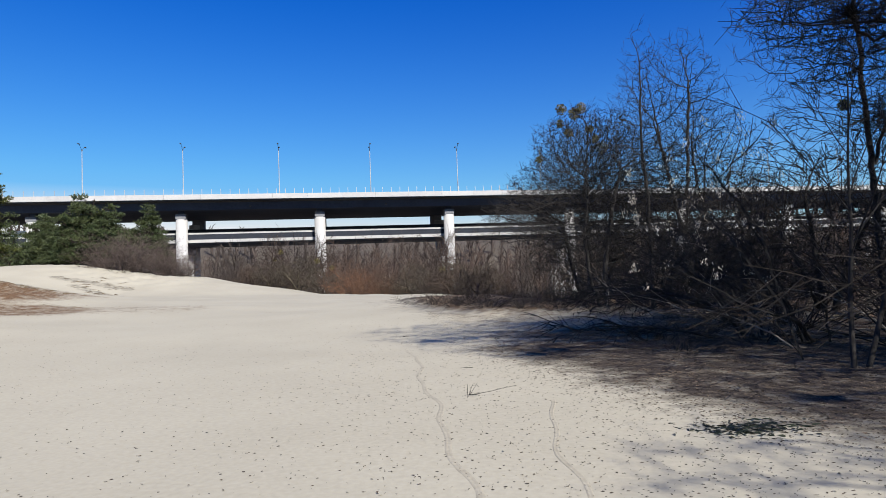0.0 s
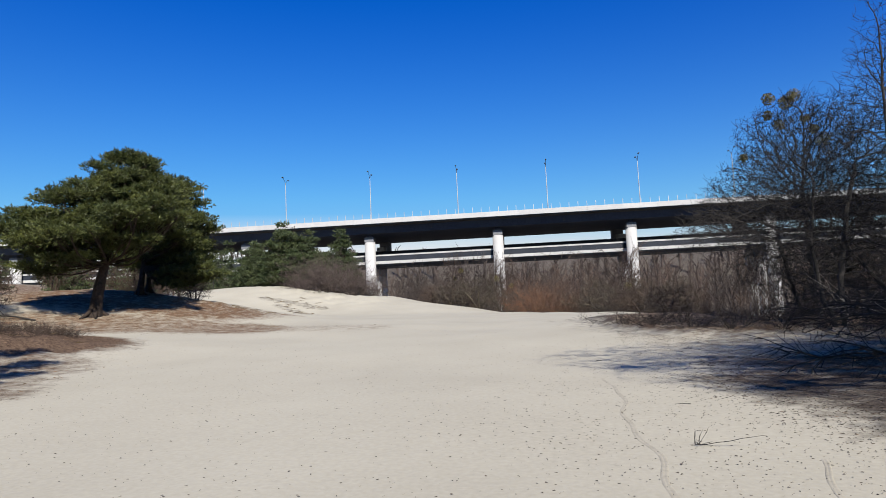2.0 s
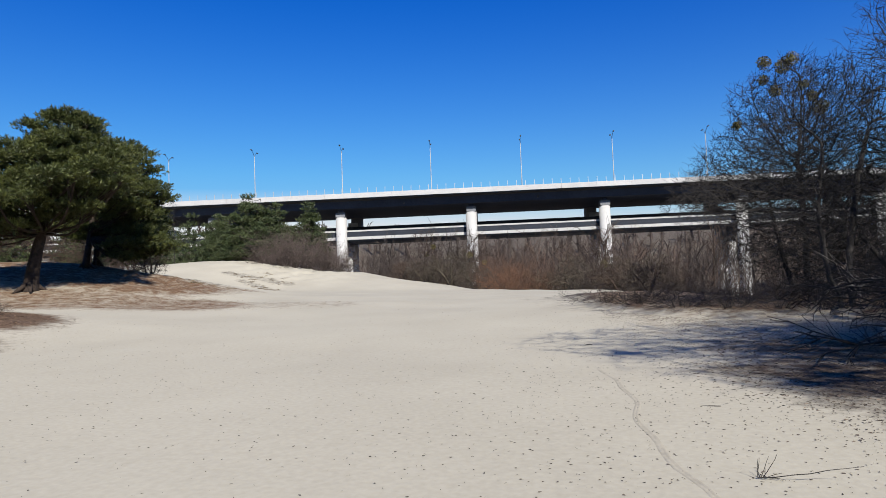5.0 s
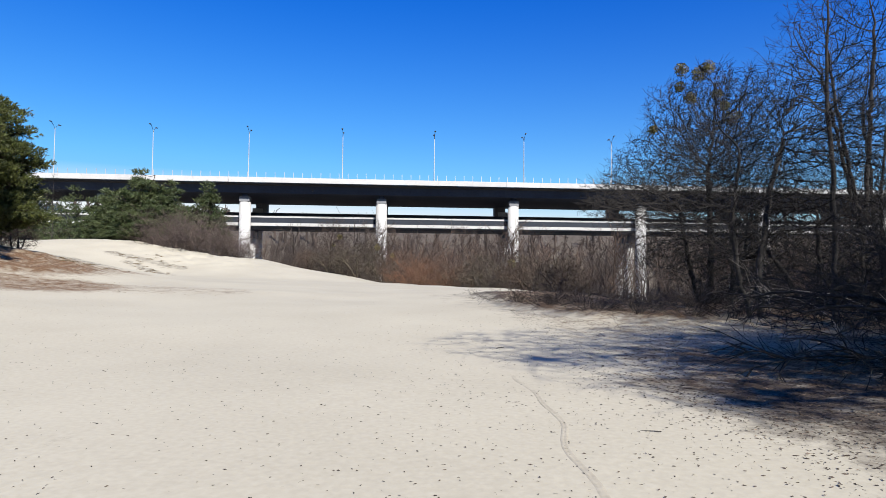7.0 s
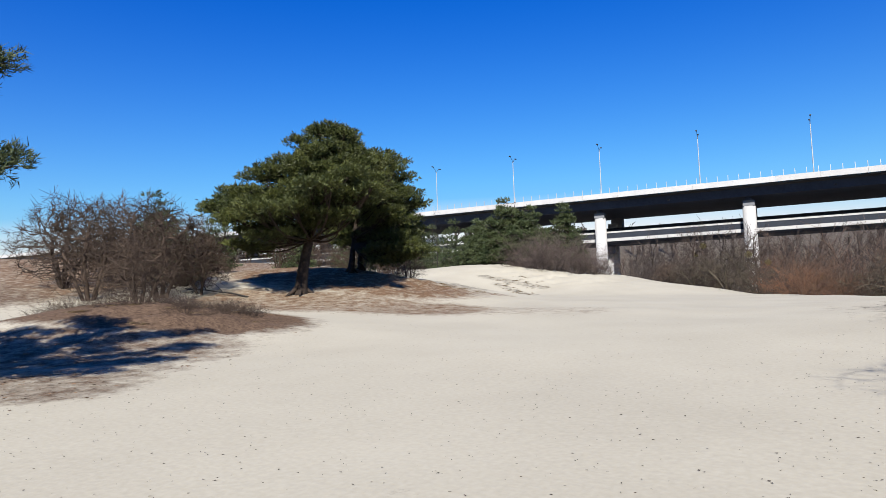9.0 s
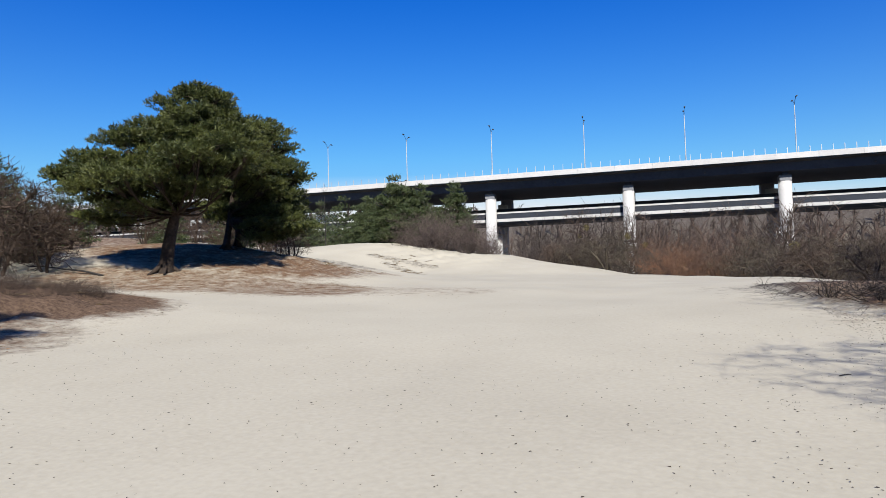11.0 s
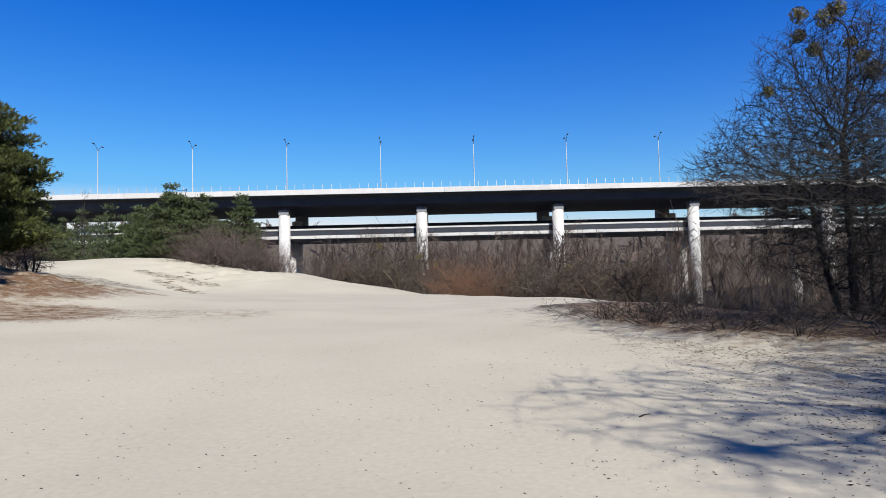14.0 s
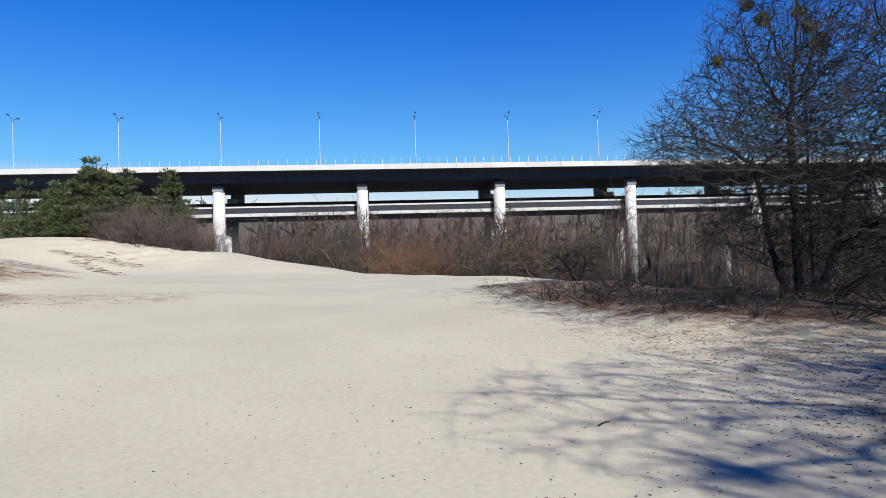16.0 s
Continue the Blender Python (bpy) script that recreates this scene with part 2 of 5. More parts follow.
def bare_tree(name, seed, height, stems, spread, label, spec, lean=(0, 0), bare=0.3, girth=1.0, thin=0.006):
    """A leafless tree at the origin: stems that fork into limbs, branches and twigs."""
    rng = random.Random(seed)
    ob = tagged(new(name), label, "tree", "bare trees round the clearing")
    wood, twigs, tips = Tubes(), Tubes(), []
    for k in range(stems):
        a = 2 * math.pi * (k + rng.random() * 0.6) / stems
        out = spread * (rng.uniform(0.5, 1.0) if stems > 1 else 0.15)
        d = Vector((math.cos(a) * out + lean[0], math.sin(a) * out + lean[1], 1)).normalized()
        grow(rng, wood, twigs, Vector((math.cos(a) * 0.12 * (stems > 1), math.sin(a) * 0.12 * (stems > 1), -0.15)), d, height * rng.uniform(0.7, 0.85), height * 0.011 * girth * rng.uniform(0.8, 1.2) / stems**0.3, 0, spec, tips, bare, thin)
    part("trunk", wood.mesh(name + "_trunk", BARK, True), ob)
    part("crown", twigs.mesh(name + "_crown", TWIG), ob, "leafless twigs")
    return ob


def part_seeds(name, rng, tips, count, ob):
    """Bunches of small pale dry fruit hanging from twig tips."""
    v, f = [], []
    for _ in range(count):
        c = rng.choice(tips)
        for _k in range(9):
            p = c + Vector((rng.gauss(0, 0.035), rng.gauss(0, 0.035), -rng.random() * 0.16))
            a = Vector((rng.gauss(0, 0.008), rng.gauss(0, 0.008), 0.022))
            b = Vector((rng.gauss(0, 1), rng.gauss(0, 1), 0)).normalized() * 0.007
            n = len(v)
            v += [p - a, p + b, p + a, p - b]
            f.append((n, n + 1, n + 2, n + 3))
    tagged(part("fruit", mesh_of(name + "_fruit", v, f, SEEDS), ob, "pale dry fruit hanging from twigs"), kind="stuff")


def leaf_ball(rng, radius, count, material, size=0.05):
    v, f = [], []
    for _ in range(count):
        p = Vector((rng.gauss(0, 1), rng.gauss(0, 1), rng.gauss(0, 1))).normalized() * radius * rng.random() ** 0.4 * Vector((1, 1, 1)).length / 1.73
        a, b = (Vector((rng.gauss(0, 1), rng.gauss(0, 1), rng.gauss(0, 1))).normalized() * size * rng.uniform(0.6, 1.3) for _ in range(2))
        n = len(v)
        v += [p - a * 0.5, p + b * 0.3, p + a * 0.5, p - b * 0.3]
        f.append((n, n + 1, n + 2, n + 3))
    return mesh_of("mistletoe", v, f, material)


def shrub(name, seed, height, width, stems, material, label, kids=6, thick=0.012, flat=1.0):
    """A leafless shrub at the origin: many thin stems fanning out from its foot, forked twice."""
    rng = random.Random(seed)
    ob = tagged(new(name), label, "shrub", "leafless shrubs round the sand")
    stem_t, twig_t = Tubes(), Tubes()
    for _ in range(stems):
        a, o = rng.uniform(0, 2 * math.pi), rng.random() ** 0.7
        foot = Vector((math.cos(a), math.sin(a), 0)) * o * width * 0.22
        tilt = o * 1.15
        d = Vector((math.cos(a) * math.sin(tilt), math.sin(a) * math.sin(tilt), math.cos(tilt)))
        ln = (height * math.cos(tilt) + 0.55 * width * math.sin(tilt)) * rng.uniform(0.65, 1.1)
        pts, _e = bent(rng, foot - Vector((0, 0, 0.1)), d, ln, 5, 0.19, 0.02 - 0.03 * o)
        stem_t.add(pts, [thick * (1.3 - i * 0.2) for i in range(6)], 3)
        for _k in range(kids):
            s = rng.uniform(0.15, 1.0) * 5
            i = min(int(s), 4)
            q = pts[i].lerp(pts[i + 1], s - i)
            d2 = aside(rng, (pts[i + 1] - pts[i]).normalized(), 0.75)
            p2, e2 = bent(rng, q, d2, ln * rng.uniform(0.18, 0.4), 2, 0.2, 0.03)
            twig_t.add(p2, [thick * 0.6, thick * 0.48, thick * 0.3], 3)
            for _m in range(2):
                j = rng.random()
                p3, _e = bent(rng, p2[1].lerp(p2[2], j), aside(rng, e2, 0.7), ln * rng.uniform(0.08, 0.18), 1, 0.2, 0.02)
                twig_t.add(p3, [thick * 0.4, thick * 0.25], 3)
    for q in stem_t.v + twig_t.v:
        q.z *= flat
    tagged(part("stool", stem_t.mesh(name + "_stool", material), ob, "stiff upright stalks"), kind="stuff")
    tagged(part("crown", twig_t.mesh(name + "_crown", material), ob, "tangle of fine twigs"), kind="stuff")
    return ob


def mesh_np(name, v, f, material):
    """A mesh from arrays of corners and of equal-sided faces."""
    me = bpy.data.meshes.new(name)
    me.vertices.add(len(v)), me.loops.add(f.size), me.polygons.add(len(f))
    me.vertices.foreach_set("co", np.asarray(v, np.float32).ravel())
    me.polygons.foreach_set("loop_start", np.arange(0, f.size, f.shape[1], dtype=np.int32))
    me.loops.foreach_set("vertex_index", f.astype(np.int32).ravel())
    me.update(calc_edges=True)
    me.materials.append(material)
    return me


def unit(a):
    return a / np.maximum(np.linalg.norm(a, axis=-1, keepdims=True), 1e-9)


def needle_mesh(name, r, centres, ways, size, blades, wide, material):
    """Tufts of needles: at each centre a cone of thin blades round the shoot's way."""
    n = len(centres)
    c, w, z = np.repeat(centres, blades, 0), np.repeat(ways, blades, 0), np.repeat(size, blades)[:, None]
    d = unit(w * 0.75 + r.normal(0, 0.55, (n * blades, 3)) + (0, 0, 0.12))
    t = unit(np.cross(d, r.normal(0, 1, (n * blades, 3)))) * wide * r.uniform(0.7, 1.3, (n * blades, 1))
    q = c + w * z * r.uniform(-0.7, 0.5, (n * blades, 1))
    v = np.stack([q - t, q + t, q + d * z * r.uniform(0.7, 1.25, (n * blades, 1))], 1).reshape(-1, 3)
    return mesh_np(name, v, np.arange(len(v)).reshape(-1, 3), material)


def in_lobes(r, lobes, gap, tries, shell=0.55):
    """Points spread through the outer part of the given ellipsoids (x, y, z and three radii), at least gap apart."""
    vol = np.array([l[3] * l[4] * l[5] for l in lobes]) ** 0.7
    pts = []
    for _ in range(tries):
        l = lobes[r.choice(len(lobes), p=vol / vol.sum())]
        d = unit(r.normal(0, 1, 3)) * r.uniform(shell, 1.0)
        p = np.array(l[:3]) + d * np.array(l[3:])
        if p[2] > 0.35 and all(np.sum((p - q) ** 2) > gap * gap for q in pts):
            pts.append(p)
    return pts


def pine(name, seed, height, lobes, label, needles=None, trunk_r=0.28, lean=(0.0, 0.0), gap=0.75, tries=900, tufts=90, blades=8, blade=0.13, wide=0.011, pad=0.62, low=1.2, extra=(), shell=0.55, sides=10):
    """A pine: bent trunk, limbs that rise to flat pads of needle shoots spread over the crown's lobes."""
    rng, r = random.Random(seed), np.random.default_rng(seed)
    ob = tagged(new(name), label, "pine tree", "pines on the dune")
    wood, limb_t = Tubes(), Tubes()
    pts, _e = bent(rng, Vector((0, 0, -0.2)), Vector((lean[0], lean[1], 1)), height * 0.94, 10, 0.045, 0.02)
    wood.add(pts, [trunk_r * (1.3 if i == 0 else 1.0 - 0.083 * i) for i in range(11)], sides)
    for k in range(5):
        a = k * 1.26 + rng.random()
        d = Vector((math.cos(a), math.sin(a), 0))
        wood.add([Vector((0, 0, 0.25)) + d * trunk_r * 0.6, d * trunk_r * 1.5 + Vector((0, 0, 0.05)), d * trunk_r * 2.6 - Vector((0, 0, 0.12))], [trunk_r * 0.42, trunk_r * 0.3, trunk_r * 0.12], 6)
    ends = [np.array(p, float) for p in extra] + in_lobes(r, lobes, gap, tries, shell)
    heights = [p.z for p in pts]
    cs, ws, sz = [], [], []
    for e in ends:
        flat = math.hypot(e[0], e[1])
        z = min(max(e[2] - (0.25 + 0.35 * rng.random()) * flat, low), height * 0.9)
        i = max(k for k in range(10) if heights[k] <= z)
        root = pts[i].lerp(pts[i + 1], min(1, (z - heights[i]) / max(heights[i + 1] - heights[i], 0.01)))
        tip = Vector(e)
        span = (tip - root).length
        sag = Vector((rng.gauss(0, 0.07), rng.gauss(0, 0.07), -0.10 + rng.gauss(0, 0.05))) * span
        lp = [root.lerp(tip, t / 5) + sag * math.sin(math.pi * t / 5) for t in range(6)]
        r0 = min(trunk_r * 0.34, 0.012 + 0.016 * span)
        limb_t.add(lp, [r0 * (1 - 0.15 * t) for t in range(6)], 5)
        grown = pad * rng.uniform(0.7, 1.25)
        n = int(tufts * (grown / pad) ** 2)
        out = unit(np.array([tip.x - root.x, tip.y - root.y, 0.0]) + 1e-6)
        d = unit(r.normal(0, 1, (n, 3)))
        d[:, 2] = np.where(r.random(n) < 0.72, np.abs(d[:, 2]), d[:, 2])
        rad = grown * r.random((n, 1)) ** 0.45
        off = d * rad * (1.0, 1.0, 0.55)
        lump = 0.13 * np.sin(off[:, :1] * 9 + e[0]) * np.sin(off[:, 1:2] * 8 + e[1])
        off = off + out * (off @ out)[:, None] * 0.35 + (0, 0, 1) * lump * grown
        cs.append(e + off), ws.append(unit(d + out * 0.2 + (0, 0, 0.3))), sz.append(blade * r.uniform(0.75, 1.3, n))
        for k in range(5):
            j = rng.randrange(n)
            b1 = Vector((e + off[j] * 0.92).tolist())
            b0 = lp[3].lerp(lp[5], rng.random())
            limb_t.add([b0, b0.lerp(b1, 0.5) - Vector((0, 0, 0.05)), b1], [r0 * 0.4 + 0.004, r0 * 0.25 + 0.004, 0.004], 3)
    part("trunk", wood.mesh(name + "_trunk", PINE_BARK, True), ob, "fissured brown bark")
    part("branchwork", limb_t.mesh(name + "_branchwork", PINE_BARK), ob)
    part("crown", needle_mesh(name + "_crown", r, np.concatenate(cs), np.concatenate(ws), np.concatenate(sz), blades, wide, needles or NEEDLES), ob, "dense green needle tufts")
    return ob


def cone_lobes(height, radius, rows=6, low=0.12):
    """Lobes stacked into the uneven cone of a young pine."""
    return [(0.12 * radius * math.sin(k * 2.3), 0.12 * radius * math.cos(k * 1.7), height * (low + (0.92 - low) * k / rows), *([max(0.18, radius * (1 - (k / (rows + 0.6)) ** 1.7))] * 2), height * 0.6 / rows) for k in range(rows + 1)]


def crowned_tree(name, seed, stems, lobes, label, points=1400, step=0.22, reach=1.6, kill=0.42, up=0.12, thin=0.0045, power=2.2, spurs=2.0, spur=0.28, girth=1.0, mistletoe=(), bark=None, twig=None, crook=0.22, nest=(), seeds=0, bow=True):
    """A leafless tree that grows from its stems (polylines) towards points spread through the crown's lobes,
    forking as the points pull it apart; then short crooked spurs on the fine wood."""
    r = np.random.default_rng(seed)
    ob = tagged(new(name), label, "tree", "bare trees round the clearing")
    vol = np.array([l[3] * l[4] * l[5] for l in lobes])
    which = r.choice(len(lobes), points, p=vol / vol.sum())
    aim = unit(r.normal(0, 1, (points, 3))) * r.random((points, 1)) ** 0.42
    lobe = np.array(lobes, float)[which]
    goals = lobe[:, :3] + aim * lobe[:, 3:]
    nodes, parent = [], []
    for stem in stems:
        last = -1
        for a, b in zip(stem, stem[1:]):
            a, b = np.array(a, float), np.array(b, float)
            n = max(1, int(np.linalg.norm(b - a) / step))
            for k in range(n + 1):
                if k == 0 and last >= 0:
                    continue
                nodes.append(a + (b - a) * k / n + r.normal(0, 0.015, 3)), parent.append(last)
                last = len(nodes) - 1
    best = np.full(points, 1e9)
    near = np.zeros(points, int)
    alive = np.ones(points, bool)
    fresh = 0
    for _ in range(90):
        for k in range(fresh, len(nodes)):
            d = np.linalg.norm(goals - nodes[k], axis=1)
            closer = d < best
            best[closer], near[closer] = d[closer], k
        fresh = len(nodes)
        alive &= best > kill
        pull = alive & (best < reach * (3.0 if _ < 12 else 1.0))
        if not pull.any() or len(nodes) > 9000:
            break
        which, slot = np.unique(near[pull], return_inverse=True)
        foot = np.array([nodes[k] for k in which])
        way = np.zeros((len(which), 3))
        np.add.at(way, slot, unit(goals[pull] - foot[slot]))
        way = unit(unit(way) + (0, 0, up) + r.normal(0, crook, way.shape))
        nodes += list(foot + way * step)
        parent += [int(k) for k in which]
    n = len(nodes)
    size = np.zeros(n)
    kids = [[] for _ in range(n)]
    for k in range(n - 1, -1, -1):
        size[k] = max(size[k], thin**power)
        if parent[k] >= 0:
            size[parent[k]] += size[k]
            kids[parent[k]].append(k)
    rad = np.minimum(size ** (1 / power) * girth, 0.30)
    place = [Vector(p.tolist()) for p in nodes]
    wood, twigs = Tubes(), Tubes()
    todo = [k for k in range(n) if parent[k] < 0]
    while todo:
        k = todo.pop()
        chain = [parent[k], k] if parent[k] >= 0 else [k]
        while kids[k]:
            order = sorted(kids[k], key=lambda q: -rad[q])
            todo += order[1:]
            k = order[0]
            chain.append(k)
        if len(chain) < 2:
            continue
        big = rad[chain[1]]
        widths = [min(rad[q], big) for q in chain]
        widths[-1] = thin * 0.7
        (wood if big > 0.03 else twigs).add([place[q] for q in chain], widths, 8 if big > 0.07 else 5 if big > 0.03 else 3)
    fine = [k for k in range(n) if rad[k] < 0.03 and parent[k] >= 0]
    count = int(len(fine) * spurs)
    for j in r.integers(0, len(fine), count) if fine else ():
        k = fine[j]
        p, d = place[k], (place[k] - place[parent[k]]).normalized()
        side = Vector(r.normal(0, 1, 3).tolist())
        d = (d * 0.6 + side.normalized() * 0.75 + Vector((0, 0, up))).normalized()
        ln = spur * float(r.uniform(0.4, 1.4))
        m = p + d * ln * 0.5
        e = m + (d + Vector(r.normal(0, 0.35, 3).tolist())).normalized() * ln * 0.5
        if bow:
            twigs.add([p, m, e], [thin * 0.9, thin * 0.75, thin * 0.5], 3)
        else:
            twigs.add([p, e], [thin * 0.9, thin * 0.5], 3)
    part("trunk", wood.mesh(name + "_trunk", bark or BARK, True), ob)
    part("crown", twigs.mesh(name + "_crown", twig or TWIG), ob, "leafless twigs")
    rng = random.Random(seed)
    if seeds:
        part_seeds(name, rng, [place[k] for k in range(n) if not kids[k]], seeds, ob)
    for x, y, z, size_ in mistletoe:
        tagged(part("mistletoe", leaf_ball(rng, size_ * 1.15, int(2600 * size_), MISTLETOE, 0.07), ob, "yellow-green mistletoe ball"), kind="stuff").location = (x, y, z)
    for x, y, z, size_ in nest:
        t = Tubes()
        for _k in range(240):
            p = Vector((rng.gauss(0, 1), rng.gauss(0, 1), rng.gauss(0, 0.7))).normalized() * size_ * rng.random() ** 0.4
            pp, _e = bent(rng, p, Vector((rng.gauss(0, 1), rng.gauss(0, 1), rng.gauss(0, 0.5))), size_ * 0.9, 2, 0.3, 0)
            t.add(pp, [0.006, 0.005, 0.004], 3)
        tagged(part("witch_broom", t.mesh("witch_broom", TWIG), ob, "dark tangled clump of twigs"), kind="stuff").location = (x, y, z)
    return ob


# ---- ground ----
EDGE = [(25, -20), (16, 5), (11, 14), (8.5, 21), (5, 24.5), (3.4, 27), (3.2, 33), (2.5, 38), (0.5, 45), (-3.5, 52), (-8, 61), (-14, 68), (-22, 71), (-35, 84), (-60, 95), (-220, 130)]


def smooth(a, b, x):
    t = np.clip((x - a) / (b - a), 0, 1)
    return t * t * (3 - 2 * t)


def outside(x, y):
    """Metres beyond the rim of the sandy terrace (negative on it)."""
    best = np.full(np.shape(x), 1e9)
    sign = np.ones(np.shape(x))
    for (ax, ay), (bx, by) in zip(EDGE, EDGE[1:]):
        dx, dy = bx - ax, by - ay
        t = np.clip(((x - ax) * dx + (y - ay) * dy) / (dx * dx + dy * dy), 0, 1)
        d = np.hypot(x - ax - t * dx, y - ay - t * dy)
        side = dx * (y - ay) - dy * (x - ax)
        near = d < best
        best, sign = np.where(near, d, best), np.where(near, np.where(side < 0, 1, -1), sign)
    return best * sign


def bump_at(x, y, cx, cy, sx, sy):
    return np.exp(-((x - cx) / sx) ** 2 / 2 - ((y - cy) / sy) ** 2 / 2)


def height(x, y):
    x, y = np.asarray(x, float), np.asarray(y, float)
    z = np.interp(y, [-50, 0, 8, 15, 20, 30, 45, 60, 200], [-0.3, 0.0, 0.08, 0.2, 0.38, 0.65, 0.75, 0.8, 0.8])
    left = np.maximum(-x - 5, 0)
    z = z + 0.03 * np.minimum(left, 60) * smooth(-5, 15, y) + 0.13 * np.clip(-x - 24, 0, 25) * smooth(5, 25, y)
    z = z + 1.7 * bump_at(x, y, -26, 33, 5.5, 6.2) + 0.9 * bump_at(x, y, -20, 16.5, 3.3, 2.8) + np.interp(x, [-80, -48, -40, -36, -33, -22, -18.8, -14.3, -8.5], [-2.0, -0.6, 0.65, 1.4, 1.85, 1.75, 1.2, 0.65, 0]) * smooth(51, 64, y)
    z = z + 0.2 * smooth(-0.3, 1.2, y - np.interp(x, [-1, 0.3, 1, 2.5, 4, 6, 9, 20], [34, 25.5, 23, 20.4, 19.2, 19.2, 16, 10])) * smooth(34, 29, y)
    z = z + 0.05 * np.sin(x * 0.55 + 1.3 * np.sin(y * 0.3)) * np.sin(y * 0.47 + 0.7) * smooth(8, 16, np.abs(x) + np.maximum(y - 12, 0))
    lip = bump_at(x, y, -26, 61.5, 4.5, 2.6) + 0.7 * bump_at(x, y, -21, 33, 3.5, 3.0) + 0.8 * bump_at(x, y, -16.5, 16.6, 1.6, 1.8)
    z = z + 0.16 * lip * (np.sin(x * 2.7 + 1.1 * np.sin(y * 1.9)) * np.sin(y * 2.3 + 0.8 * np.sin(x * 1.6)) + 0.5 * np.sin(x * 5.1 + y * 3.7))
    drop = smooth(0, 16, outside(x, y))
    return z * (1 - drop) + (33 * smooth(195, 330, np.hypot(x, y)) - 7.5) * drop


def ground_z(x, y):
    return float(height(x, y))


def axis(lo, hi, step, far):
    mid = np.arange(lo, hi + step / 2, step)
    out, s, p = [], step, hi
    while p < far:
        s *= 1.25
        p += s
        out.append(p)
    out = np.array(out)
    return np.concatenate([lo - (out - hi)[::-1], mid, out])


def to_line(x, y, ax, ay, bx, by):
    """Metres from the stretch between two points."""
    t = np.clip(((x - ax) * (bx - ax) + (y - ay) * (by - ay)) / ((bx - ax) ** 2 + (by - ay) ** 2), 0, 1)
    return np.hypot(x - ax - t * (bx - ax), y - ay - t * (by - ay))


def litter_shade_mask(x, y):
    """How densely fallen leaves and needles cover the sand, thickened where tree shadows fall."""
    rim = outside(x, y)
    bank = y - np.interp(x, [-1, 0.3, 1, 2.5, 4, 6, 9, 20], [34, 25.5, 23, 20.4, 19.2, 19.2, 16, 10])
    m = 0.92 * smooth(-0.9, 1.3, bank) * smooth(36, 30, y)
    m = np.maximum(m, 0.95 * smooth(-1.3, 0.9, x - np.interp(y, [3, 5.5, 7, 9.6, 12.6, 14], [4.9, 3.6, 2.9, 2.3, 1.4, 1.3])) * smooth(13.9, 12.4, y))
    m = np.maximum(m, 0.75 * smooth(4.0, 6.5, x))
    # Extra litter on this stretch also darkens the tree shadows on the sand.
    m = np.maximum(m, 0.85 * smooth(-0.2, 2.9, x - 0.25 * (16 - y)) * smooth(11.5, 13.5, y) * smooth(17.2, 14.8, y))
    m = np.maximum(m, 0.45 * smooth(-0.5, 3.5, x - 0.25 * (16 - y)) * smooth(11.5, 13.5, y) * smooth(36, 30, y))
    # Rows under the pines and on the right bank also deepen the shade there.
    for ax, ay, bx, by, w, much in ((-23.5, 24.2, -15.5, 26.6, 3.0, 0.6), (-14, 27, -10.5, 28.2, 2.2, 0.3), (-27, 31, -21, 31.5, 5.0, 0.7), (-16.5, 12, -15, 13.5, 3.4, 0.6), (-12.5, 10.4, -11.2, 10.8, 1.3, 0.6), (3.6, 13.2, 9, 14.5, 2.2, 0.62), (-21.5, 34.5, -18.3, 36, 1.9, 0.46), (-30.5, 57, -24.2, 56.2, 0.8, 0.4), (-28, 55, -23.4, 52.4, 0.7, 0.4)):
        m = np.maximum(m, much * smooth(1.25, 0.55, to_line(x, y, ax, ay, bx, by) / w))
    m = np.maximum(m, 1.0 * smooth(1.25, 0.8, np.hypot((x + 20) / 5.8, (y - 17.6) / 3.8)))
    m = np.maximum(m, 0.5 * smooth(1.3, 0.8, np.hypot((x + 14) / 3.4, (y - 10.5) / 3.6)))
    m = np.maximum(m, 0.65 * smooth(-27, -32, x) * smooth(56, 46, y))
    m = np.maximum(m, 0.45 * smooth(1.3, 0.8, np.hypot((x + 32) / 7, (y - 50) / 3.0)))
    m = m * (1 + 0.28 * smooth(-6, -11, x))
    return np.maximum(m, 0.9 * smooth(0.5, 3, rim))


xs, ys = axis(-36, 16, 0.36, 2500), axis(-6, 72, 0.36, 2500)
gx, gy = np.meshgrid(xs, ys)
gz = height(gx, gy)
nx, ny = len(xs), len(ys)
ii = (np.arange(ny - 1)[:, None] * nx + np.arange(nx - 1)[None, :]).ravel()
ground_me = bpy.data.meshes.new("ground")
ground_me.from_pydata(np.stack([gx, gy, gz], -1).reshape(-1, 3).tolist(), [], np.stack([ii, ii + 1, ii + nx + 1, ii + nx], -1).tolist())
ground_me.materials.append(SAND)
ground_me.polygons.foreach_set("use_smooth", [True] * len(ground_me.polygons))
ground_me.attributes.new("litter", "FLOAT", "POINT").data.foreach_set("value", litter_shade_mask(gx, gy).ravel().astype(np.float32))
ground_me.attributes.new("needles", "FLOAT", "POINT").data.foreach_set("value", np.maximum(smooth(-6, -11, gx) * (0.55 + 0.45 * smooth(19, 22, gy)) * smooth(52, 46, gy), 0.6 * smooth(0, 1, gx) * smooth(11.5, 13.5, gy) * smooth(34, 30, gy)).ravel().astype(np.float32))
tagged(new("ground", ground_me), "pale dry sand with patches of leaf litter", "ground", kind="structure")

# ---- bridge ----
BRIDGE = Matrix.Translation((0, 154.64, 0)) @ pose(0, 0, 0, 0, 0, 6.88)
X1, SPAN = -52.2, 31.3
